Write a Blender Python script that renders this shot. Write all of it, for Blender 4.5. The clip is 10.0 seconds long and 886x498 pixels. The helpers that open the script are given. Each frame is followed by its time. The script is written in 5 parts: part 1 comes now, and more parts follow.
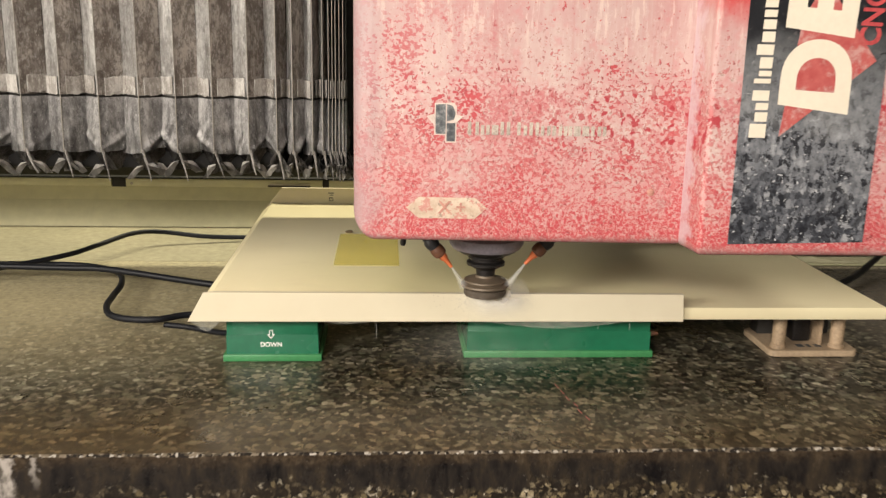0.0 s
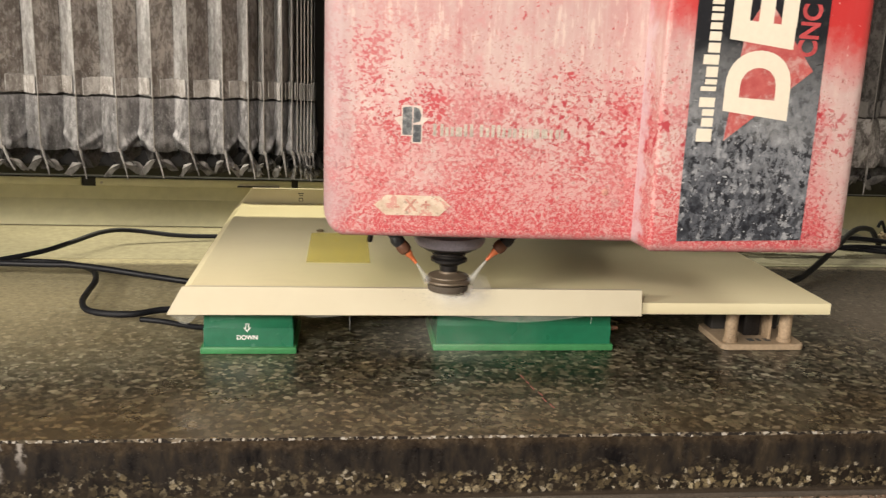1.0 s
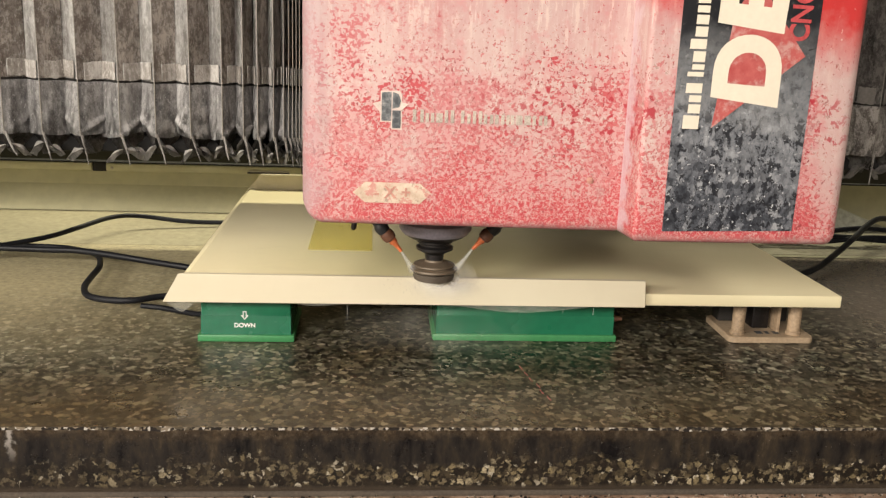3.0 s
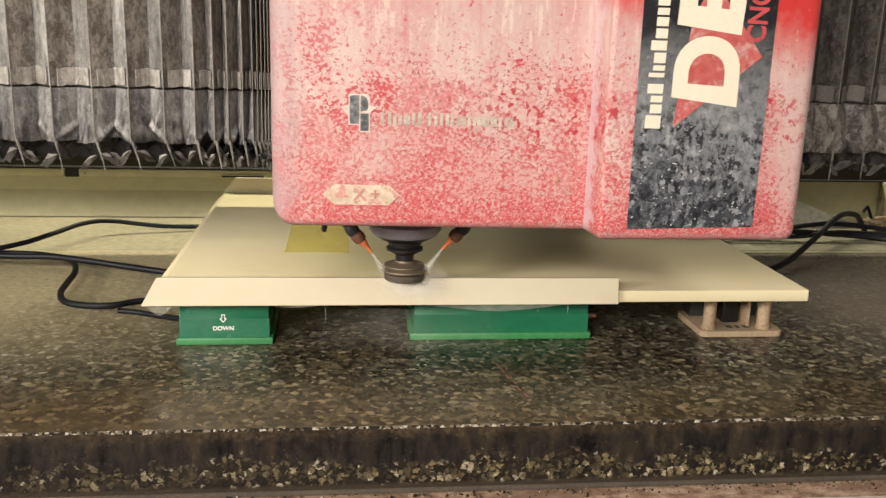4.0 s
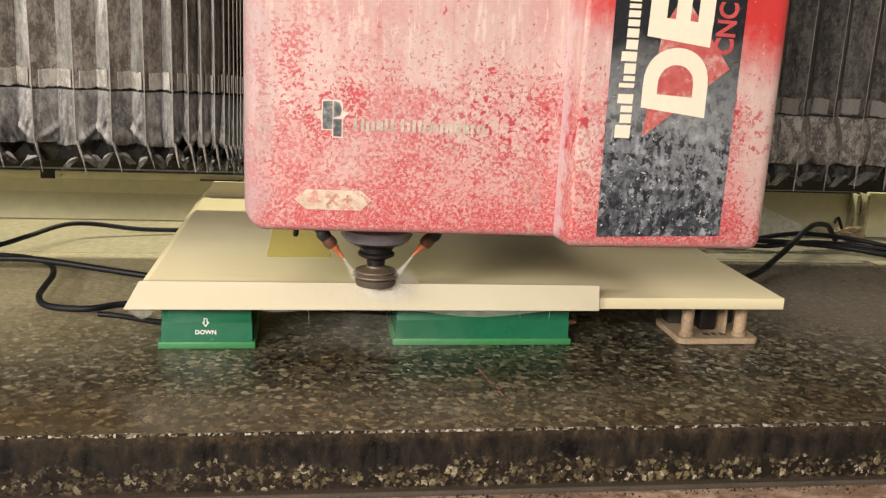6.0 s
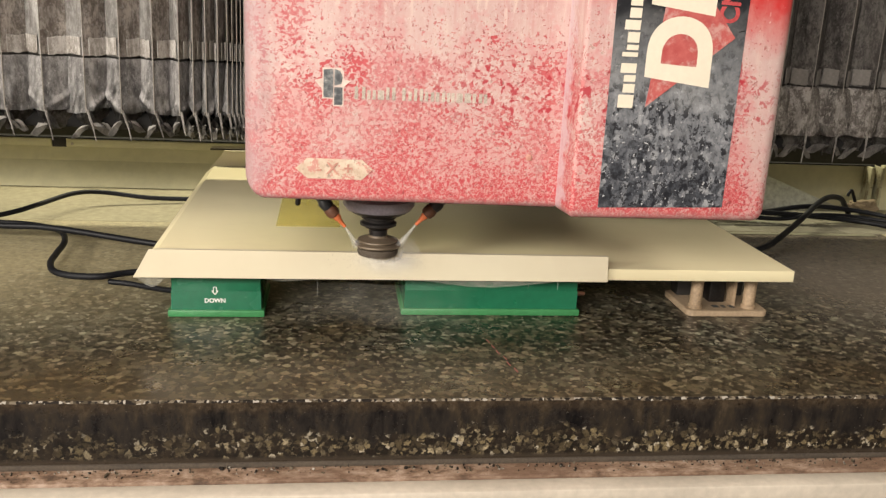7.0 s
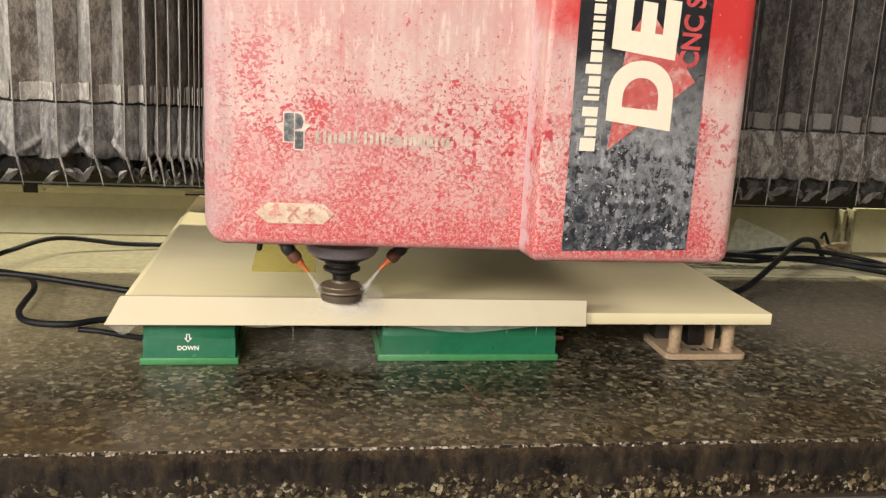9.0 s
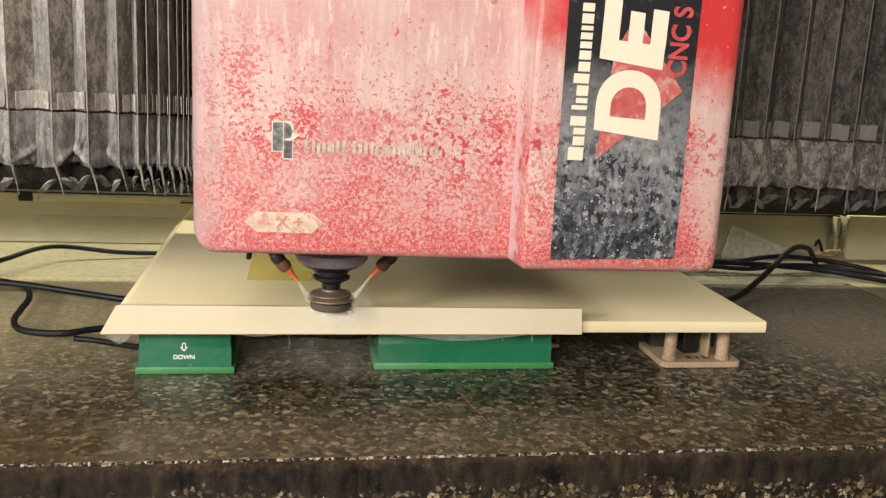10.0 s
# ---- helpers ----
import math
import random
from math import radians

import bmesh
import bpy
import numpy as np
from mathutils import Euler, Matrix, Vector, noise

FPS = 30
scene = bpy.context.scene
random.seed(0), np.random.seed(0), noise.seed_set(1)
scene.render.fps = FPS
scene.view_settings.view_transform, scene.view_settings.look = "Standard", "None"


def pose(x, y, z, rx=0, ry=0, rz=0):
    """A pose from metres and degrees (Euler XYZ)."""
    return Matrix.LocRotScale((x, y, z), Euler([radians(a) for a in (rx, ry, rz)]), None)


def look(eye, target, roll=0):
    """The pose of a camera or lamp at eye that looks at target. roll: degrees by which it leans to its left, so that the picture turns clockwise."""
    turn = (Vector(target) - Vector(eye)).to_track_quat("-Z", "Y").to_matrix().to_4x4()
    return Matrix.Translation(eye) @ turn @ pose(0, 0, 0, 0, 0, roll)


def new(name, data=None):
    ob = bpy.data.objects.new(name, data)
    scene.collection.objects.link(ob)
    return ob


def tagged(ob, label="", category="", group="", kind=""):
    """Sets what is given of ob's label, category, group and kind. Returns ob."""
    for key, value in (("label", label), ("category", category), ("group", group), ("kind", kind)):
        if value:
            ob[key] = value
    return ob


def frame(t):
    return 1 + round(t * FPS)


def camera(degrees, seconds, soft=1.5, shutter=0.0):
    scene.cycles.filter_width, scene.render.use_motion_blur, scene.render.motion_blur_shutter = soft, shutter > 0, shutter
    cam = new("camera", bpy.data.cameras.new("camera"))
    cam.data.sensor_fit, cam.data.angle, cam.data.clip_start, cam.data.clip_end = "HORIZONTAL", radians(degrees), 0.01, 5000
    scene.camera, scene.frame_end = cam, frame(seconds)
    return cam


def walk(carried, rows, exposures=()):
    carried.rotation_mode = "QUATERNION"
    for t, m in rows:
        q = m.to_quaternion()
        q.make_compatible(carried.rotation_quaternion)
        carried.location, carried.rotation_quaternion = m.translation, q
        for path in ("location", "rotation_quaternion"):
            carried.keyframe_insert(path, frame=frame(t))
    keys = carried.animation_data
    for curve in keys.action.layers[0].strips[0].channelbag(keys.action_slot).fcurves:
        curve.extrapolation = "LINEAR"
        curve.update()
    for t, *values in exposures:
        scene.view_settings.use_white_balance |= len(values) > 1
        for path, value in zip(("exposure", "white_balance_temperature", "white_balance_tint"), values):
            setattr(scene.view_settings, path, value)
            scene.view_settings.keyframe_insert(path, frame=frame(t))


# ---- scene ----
cam = camera(52.6, 10.0, soft=1.3, shutter=0.5)
PATH = [
    (0, (0.265, -1.408, 1.381), (0.394, 0.532, 0.914), 1.2),
    (0.1, (0.245, -1.433, 1.382), (0.400, 0.506, 0.917), 1.5),
    (0.2, (0.235, -1.445, 1.383), (0.404, 0.492, 0.920), 1.7),
    (0.5, (0.216, -1.47, 1.384), (0.41, 0.466, 0.922), 2.0),
    (1, (0.242, -1.472, 1.382), (0.46, 0.463, 0.929), 2.1),
    (1.5, (0.285, -1.462, 1.382), (0.513, 0.47, 0.916), 2.8),
    (2, (0.295, -1.462, 1.379), (0.481, 0.471, 0.9), 2.8),
    (2.2, (0.294, -1.455, 1.382), (0.463, 0.485, 0.894), 2.5),
    (3.3, (0.282, -1.453, 1.381), (0.448, 0.487, 0.896), 2.0),
    (3.5, (0.278, -1.458, 1.383), (0.454, 0.474, 0.898), 2.0),
    (4, (0.282, -1.472, 1.385), (0.502, 0.457, 0.905), 1.7),
    (4.5, (0.271, -1.479, 1.386), (0.537, 0.447, 0.916), 1.9),
    (5, (0.259, -1.483, 1.386), (0.535, 0.442, 0.921), 2.4),
    (5.2, (0.256, -1.481, 1.386), (0.537, 0.459, 0.918), 2.6),
    (6.3, (0.26, -1.48, 1.387), (0.545, 0.446, 0.921), 2.7),
    (6.4, (0.26, -1.48, 1.387), (0.540, 0.446, 0.918), 2.8),
    (6.5, (0.26, -1.479, 1.387), (0.534, 0.447, 0.921), 2.8),
    (6.6, (0.262, -1.48, 1.386), (0.533, 0.440, 0.889), 2.8),
    (6.7, (0.264, -1.48, 1.385), (0.524, 0.434, 0.862), 2.9),
    (6.8, (0.265, -1.48, 1.385), (0.522, 0.432, 0.854), 2.9),
    (7, (0.265, -1.48, 1.385), (0.524, 0.432, 0.857), 2.9),
    (7.2, (0.265, -1.477, 1.383), (0.547, 0.436, 0.870), 3.0),
    (7.5, (0.265, -1.473, 1.38), (0.572, 0.441, 0.887), 3.2),
    (8, (0.268, -1.473, 1.383), (0.573, 0.447, 0.913), 3.2),
    (8.5, (0.268, -1.468, 1.384), (0.573, 0.457, 0.935), 3.0),
    (9, (0.265, -1.468, 1.382), (0.575, 0.461, 0.953), 2.9),
    (9.5, (0.265, -1.469, 1.384), (0.581, 0.46, 0.965), 2.8),
    (10, (0.262, -1.47, 1.386), (0.584, 0.46, 0.972), 2.9),
]
walk(cam, [(t, look(eye, target, roll)) for t, eye, target, roll in PATH])

# ---------------------------------------------------------------- world, lights, exposure
T = 0.85                      # height of the stone table's top
world = bpy.data.worlds.new("hall_air")
world.use_nodes = True
world.node_tree.nodes["Background"].inputs[0].default_value = (0.9, 0.85, 0.7, 1)
world.node_tree.nodes["Background"].inputs[1].default_value = 0.02
scene.world = world
scene.view_settings.exposure = 0.0


def area_light(name, at, target, sx, sy, watts, colour):
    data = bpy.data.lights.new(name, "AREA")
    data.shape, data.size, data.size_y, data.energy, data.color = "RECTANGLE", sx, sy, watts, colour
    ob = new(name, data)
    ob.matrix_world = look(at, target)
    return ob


# None of these lamps is in view; far, side and right are added fill.
area_light("ceiling_lamp_over", (-0.9, -0.45, 4.0), (0.1, 0.1, 0.9), 1.0, 0.25, 10, (1.0, 0.90, 0.74))
area_light("added_far_light", (-1.4, -4.6, 2.9), (0.4, 0.0, 1.0), 2.0, 1.0, 246, (1.0, 0.92, 0.85))
area_light("ceiling_lamp_front", (-1.0, -3.0, 4.0), (0.4, 0.0, 1.0), 1.6, 0.4, 24, (1.0, 0.92, 0.84))
area_light("added_side_light", (-3.9, -3.3, 2.55), (0.0, 0.1, 1.1), 0.9, 0.45, 222, (1.0, 0.92, 0.80))
area_light("added_right_light", (1.8, -0.6, 4.0), (1.1, 0.1, 1.0), 1.8, 0.4, 30, (1.0, 0.91, 0.80))
area_light("ceiling_lamp_back", (0.5, 2.44, 3.75), (0.4, 0.8, 0.9), 2.6, 0.22, 165, (1.0, 0.92, 0.66))

# ---------------------------------------------------------------- materials


class Mat:
    """A small node-graph builder round one Principled shader."""

    def __init__(self, name, rough=0.5, metal=0.0, colour=(0.5, 0.5, 0.5)):
        self.m = bpy.data.materials.new(name)
        self.m.use_nodes = True
        self.t = self.m.node_tree
        self.b = self.t.nodes["Principled BSDF"]
        self.b.inputs["Roughness"].default_value = rough
        self.b.inputs["Metallic"].default_value = metal
        self.b.inputs["Base Color"].default_value = (*colour, 1)
        self.c = self.n("ShaderNodeTexCoord").outputs["Object"]

    def n(self, kind, **sets):
        node = self.t.nodes.new(kind)
        for key, value in sets.items():
            node.inputs[key.replace("_", " ")].default_value = value
        return node

    def link(self, a, b):
        self.t.links.new(a, b)

    def at(self, sx=1, sy=1, sz=1, rx=0, ry=0, rz=0):
        node = self.n("ShaderNodeMapping")
        node.inputs["Scale"].default_value = (sx, sy, sz)
        node.inputs["Rotation"].default_value = (radians(rx), radians(ry), radians(rz))
        self.link(self.c, node.inputs[0])
        return node.outputs[0]

    def noise(self, scale, detail=4, rough=0.6, vec=None, distort=0.0):
        node = self.n("ShaderNodeTexNoise", Scale=scale, Detail=detail, Roughness=rough, Distortion=distort)
        self.link(vec or self.c, node.inputs["Vector"])
        return node.outputs["Fac"]

    def cells(self, scale, vec=None, feature="F1", out="Color", rand=1.0):
        node = self.n("ShaderNodeTexVoronoi", Scale=scale, Randomness=rand)
        node.feature = feature
        self.link(vec or self.c, node.inputs["Vector"])
        return node.outputs[out]

    def ramp(self, fac, stops, step=False):
        node = self.n("ShaderNodeValToRGB")
        ramp = node.color_ramp
        ramp.interpolation = "CONSTANT" if step else "LINEAR"
        while len(ramp.elements) < len(stops):
            ramp.elements.new(0.5)
        for el, (p, col) in zip(ramp.elements, stops):
            el.position = p
            el.color = (*col, 1) if isinstance(col, tuple) else (col, col, col, 1)
        self.link(fac, node.inputs[0])
        return node.outputs[0]

    def mix(self, fac, a, b, mode="MIX"):
        node = self.n("ShaderNodeMix")
        node.data_type, node.blend_type = "RGBA", mode
        for slot, value in ((0, fac), (6, a), (7, b)):
            sock = node.inputs[slot]
            if isinstance(value, (int, float)):
                sock.default_value = value if slot == 0 else (value, value, value, 1)
            elif isinstance(value, tuple):
                sock.default_value = (*value, 1)
            else:
                self.link(value, sock)
        return node.outputs[2]

    def math(self, op, a, b=0.0, clamp=False):
        node = self.n("ShaderNodeMath")
        node.operation, node.use_clamp = op, clamp
        for value, sock in ((a, node.inputs[0]), (b, node.inputs[1])):
            if isinstance(value, (int, float)):
                sock.default_value = value
            else:
                self.link(value, sock)
        return node.outputs[0]

    def split(self):
        node = self.n("ShaderNodeSeparateXYZ")
        self.link(self.c, node.inputs[0])
        return node.outputs

    def span(self, value, a, b):
        """0 at a, 1 at b, clamped."""
        node = self.n("ShaderNodeMapRange")
        node.inputs["From Min"].default_value, node.inputs["From Max"].default_value = a, b
        self.link(value, node.inputs["Value"])
        return node.outputs[0]

    def colour(self, sock):
        self.link(sock, self.b.inputs["Base Color"])
        return self

    def rough(self, sock):
        self.link(sock, self.b.inputs["Roughness"])
        return self

    def bump(self, sock, strength=0.3, dist=0.002):
        node = self.n("ShaderNodeBump", Strength=strength, Distance=dist)
        self.link(sock, node.inputs["Height"])
        self.link(node.outputs[0], self.b.inputs["Normal"])
        return self


def plain(name, colour, rough=0.5, metal=0.0, vary=0.25, scale=30, bump=0.15):
    """One base colour with grain and larger stains."""
    k = Mat(name, rough, metal)
    fine, big = k.noise(scale * 6, 5), k.noise(scale * 0.4, 4)
    both = k.mix(0.5, fine, big)
    lo = tuple(c * (1 - vary) for c in colour)
    hi = tuple(min(1, c * (1 + vary)) for c in colour)
    k.colour(k.ramp(both, ((0.3, lo), (0.7, hi))))
    k.rough(k.ramp(big, ((0.3, max(0.02, rough - 0.12)), (0.7, min(1, rough + 0.12)))))
    k.bump(fine, bump, 0.001)
    return k.m


def granite():
    """Dark brown-grey granite with interlocking flakes, wet and worn."""
    k = Mat("brown_granite", 0.3)
    warp = k.n("ShaderNodeTexNoise", Scale=110.0, Detail=6.0, Roughness=0.65)
    k.link(k.c, warp.inputs["Vector"])
    shift = k.n("ShaderNodeVectorMath")
    shift.operation = "MULTIPLY_ADD"
    k.link(warp.outputs["Color"], shift.inputs[0])
    shift.inputs[1].default_value = (0.0095, 0.0095, 0.0095)
    k.link(k.c, shift.inputs[2])
    v = shift.outputs[0]
    a = k.cells(98, v)
    b = k.cells(170, v)
    edge = k.cells(98, v, "DISTANCE_TO_EDGE", "Distance")
    ga = k.n("ShaderNodeSeparateColor")
    k.link(a, ga.inputs[0])
    gb = k.n("ShaderNodeSeparateColor")
    k.link(b, gb.inputs[0])
    big = k.ramp(ga.outputs[0], ((0.0, (0.012, 0.011, 0.009)), (0.20, (0.036, 0.034, 0.027)), (0.42, (0.078, 0.073, 0.058)),
                                 (0.64, (0.122, 0.115, 0.091)), (0.84, (0.20, 0.19, 0.152)), (0.96, (0.28, 0.265, 0.215))), True)
    small = k.ramp(gb.outputs[1], ((0.0, (0.010, 0.009, 0.008)), (0.38, (0.05, 0.045, 0.035)), (0.70, (0.115, 0.103, 0.080)),
                                   (0.92, (0.27, 0.25, 0.205))), True)
    pick = k.ramp(ga.outputs[2], ((0.0, 0.0), (0.5, 1.0)), True)
    col = k.mix(pick, big, small)
    col = k.mix(k.ramp(edge, ((0.0, 0.45), (0.09, 0.0))), col, (0.014, 0.012, 0.010))
    grain = k.ramp(k.noise(420, 4, 0.65), ((0.35, 0.7), (0.65, 1.35)))
    col = k.mix(0.8, col, grain, "MULTIPLY")
    tint = k.ramp(k.noise(46, 4, 0.6), ((0.35, (1.0, 0.97, 0.96)), (0.5, (1.02, 1.0, 0.90)), (0.66, (0.93, 1.03, 0.90))))
    col = k.mix(0.9, col, tint, "MULTIPLY")
    rust = k.ramp(k.noise(5, 5), ((0.42, 0.0), (0.72, 0.6)))
    col = k.mix(rust, col, (0.9, 0.66, 0.40), "MULTIPLY")
    x, y, z = k.split()
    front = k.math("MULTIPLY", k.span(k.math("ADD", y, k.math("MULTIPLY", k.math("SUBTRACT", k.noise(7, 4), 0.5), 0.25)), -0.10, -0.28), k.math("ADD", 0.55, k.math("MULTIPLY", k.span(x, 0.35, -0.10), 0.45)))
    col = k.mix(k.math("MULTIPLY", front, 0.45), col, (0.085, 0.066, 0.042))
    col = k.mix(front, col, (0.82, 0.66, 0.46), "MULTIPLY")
    drift = k.math("MULTIPLY", k.math("SUBTRACT", k.noise(3.5, 4), 0.5), 0.5)
    # dried slurry haze towards one end and the back, standing water towards the other end
    haze = k.math("MULTIPLY", k.span(k.math("ADD", x, drift), 0.22, -0.30), k.math("ADD", 0.05, k.math("MULTIPLY", k.span(y, -0.14, 0.30), 0.95)))
    haze = k.math("MAXIMUM", haze, k.math("MULTIPLY", k.span(k.math("ADD", y, k.math("MULTIPLY", drift, 0.3)), 0.20, 0.50), k.math("MULTIPLY", k.span(x, 0.5, 0.0), 0.95)))
    haze = k.math("MULTIPLY", haze, k.ramp(k.noise(85, 4), ((0.3, 0.5), (0.7, 1.0))))
    col = k.mix(haze, col, (0.47, 0.41, 0.245))
    pool = k.math("MULTIPLY", k.span(k.math("ADD", x, k.math("MULTIPLY", drift, 0.5)), 1.12, 1.32), k.span(k.math("ADD", y, k.math("MULTIPLY", drift, 0.6)), -0.24, 0.16))
    col = k.mix(k.math("MULTIPLY", pool, 0.75), col, (0.175, 0.148, 0.118))
    k.colour(col)
    k.rough(k.mix(haze, k.mix(pool, k.ramp(k.noise(9, 5), ((0.3, 0.22), (0.7, 0.42))), 0.24), 0.7))
    k.bump(k.mix(0.5, ga.outputs[1], k.noise(150, 3)), 0.25, 0.0008)
    return k.m


def granite_edge():
    """The table's front face: dark wet polish above, rough grey-brown flakes below an uneven line."""
    k = Mat("granite_front_face", 0.35)
    x, y, z = k.split()
    wob = k.noise(14, 6, 0.7)
    line = k.math("ADD", z, k.math("MULTIPLY", k.math("SUBTRACT", wob, 0.5), 0.11))
    low = k.span(line, -0.048, -0.060)
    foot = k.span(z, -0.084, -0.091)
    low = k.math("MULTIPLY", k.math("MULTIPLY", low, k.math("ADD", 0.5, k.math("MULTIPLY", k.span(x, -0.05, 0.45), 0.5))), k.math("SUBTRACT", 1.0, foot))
    warp = k.n("ShaderNodeTexNoise", Scale=160.0, Detail=5.0, Roughness=0.65)
    k.link(k.c, warp.inputs["Vector"])
    shift = k.n("ShaderNodeVectorMath")
    shift.operation = "MULTIPLY_ADD"
    k.link(warp.outputs["Color"], shift.inputs[0])
    shift.inputs[1].default_value = (0.012, 0.012, 0.012)
    k.link(k.c, shift.inputs[2])
    ga = k.n("ShaderNodeSeparateColor")
    k.link(k.cells(92, shift.outputs[0]), ga.inputs[0])
    gap = k.cells(92, shift.outputs[0], "DISTANCE_TO_EDGE", "Distance")
    gb = k.n("ShaderNodeSeparateColor")
    k.link(k.cells(190, shift.outputs[0]), gb.inputs[0])
    stone = k.ramp(ga.outputs[0], ((0.0, (0.014, 0.010, 0.007)), (0.48, (0.060, 0.046, 0.026)), (0.70, (0.15, 0.118, 0.066)), (0.88, (0.27, 0.225, 0.145))), True)
    bits = k.ramp(gb.outputs[1], ((0.0, (0.010, 0.008, 0.006)), (0.55, (0.036, 0.027, 0.017)), (0.78, (0.11, 0.088, 0.055)), (0.95, (0.34, 0.30, 0.23))), True)
    flake = k.mix(k.ramp(gap, ((0.10, 0.0), (0.20, 1.0))), bits, stone)
    flake = k.mix(0.8, flake, k.ramp(k.noise(420, 5, 0.7), ((0.35, 0.5), (0.65, 1.5))), "MULTIPLY")
    flake = k.mix(k.ramp(k.noise(32, 5), ((0.52, 0.0), (0.64, 0.8))), flake, (0.020, 0.015, 0.011))
    dark = k.ramp(k.noise(30, 6, 0.7, k.at(1, 1, 0.35)), ((0.36, (0.005, 0.0045, 0.005)), (0.5, (0.018, 0.015, 0.013)), (0.60, (0.030, 0.023, 0.016)), (0.74, (0.075, 0.056, 0.038))))
    brown = k.math("MULTIPLY", k.span(k.math("ADD", z, k.math("MULTIPLY", k.math("SUBTRACT", k.noise(24, 6, 0.7), 0.5), 0.05)), -0.020, -0.003), 0.6)
    dark = k.mix(brown, dark, k.ramp(k.noise(110, 6, 0.75), ((0.35, (0.018, 0.012, 0.008)), (0.52, (0.060, 0.041, 0.024)), (0.68, (0.125, 0.095, 0.062)))))
    dark = k.mix(k.ramp(k.noise(300, 3), ((0.70, 0.0), (0.74, 0.6))), dark, (0.25, 0.22, 0.18))
    col = k.mix(low, dark, flake)
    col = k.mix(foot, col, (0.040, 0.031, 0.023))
    edge = k.math("ADD", x, k.math("MULTIPLY", k.math("SUBTRACT", k.noise(60, 5, 0.65), 0.5), 0.03))
    chalk = k.math("MULTIPLY", k.span(edge, -0.203, -0.209), k.span(k.math("ADD", z, k.math("MULTIPLY", k.math("SUBTRACT", k.noise(50, 4), 0.5), 0.04)), -0.066, -0.054))
    chalk = k.math("MULTIPLY", chalk, k.ramp(k.noise(75, 5, 0.65, k.at(1, 1, 0.4)), ((0.40, 0.15), (0.54, 0.85))))
    run = k.math("MULTIPLY", k.math("MULTIPLY", k.span(edge, -0.185, -0.181), k.span(edge, -0.174, -0.178)), k.span(z, -0.050, -0.015))
    col = k.mix(k.math("MAXIMUM", chalk, k.math("MULTIPLY", run, 0.6)), col, (0.36, 0.33, 0.30))
    k.b.inputs["Specular IOR Level"].default_value = 0.12
    k.colour(col)
    k.rough(k.mix(low, k.ramp(wob, ((0.3, 0.18), (0.7, 0.4))), 0.6))
    k.bump(k.math("MULTIPLY", ga.outputs[1], low), 0.5, 0.002)
    return k.m


def granite_chips():
    k = Mat("chipped_granite_arris", 0.85)
    k.b.inputs["Specular IOR Level"].default_value = 0.15
    a = k.cells(210)
    ga = k.n("ShaderNodeSeparateColor")
    k.link(a, ga.inputs[0])
    k.colour(k.ramp(ga.outputs[0], ((0.0, (0.015, 0.012, 0.010)), (0.42, (0.055, 0.044, 0.030)), (0.60, (0.14, 0.115, 0.085)), (0.85, (0.30, 0.275, 0.24))), True))
    k.bump(ga.outputs[1], 0.5, 0.002)
    return k.m


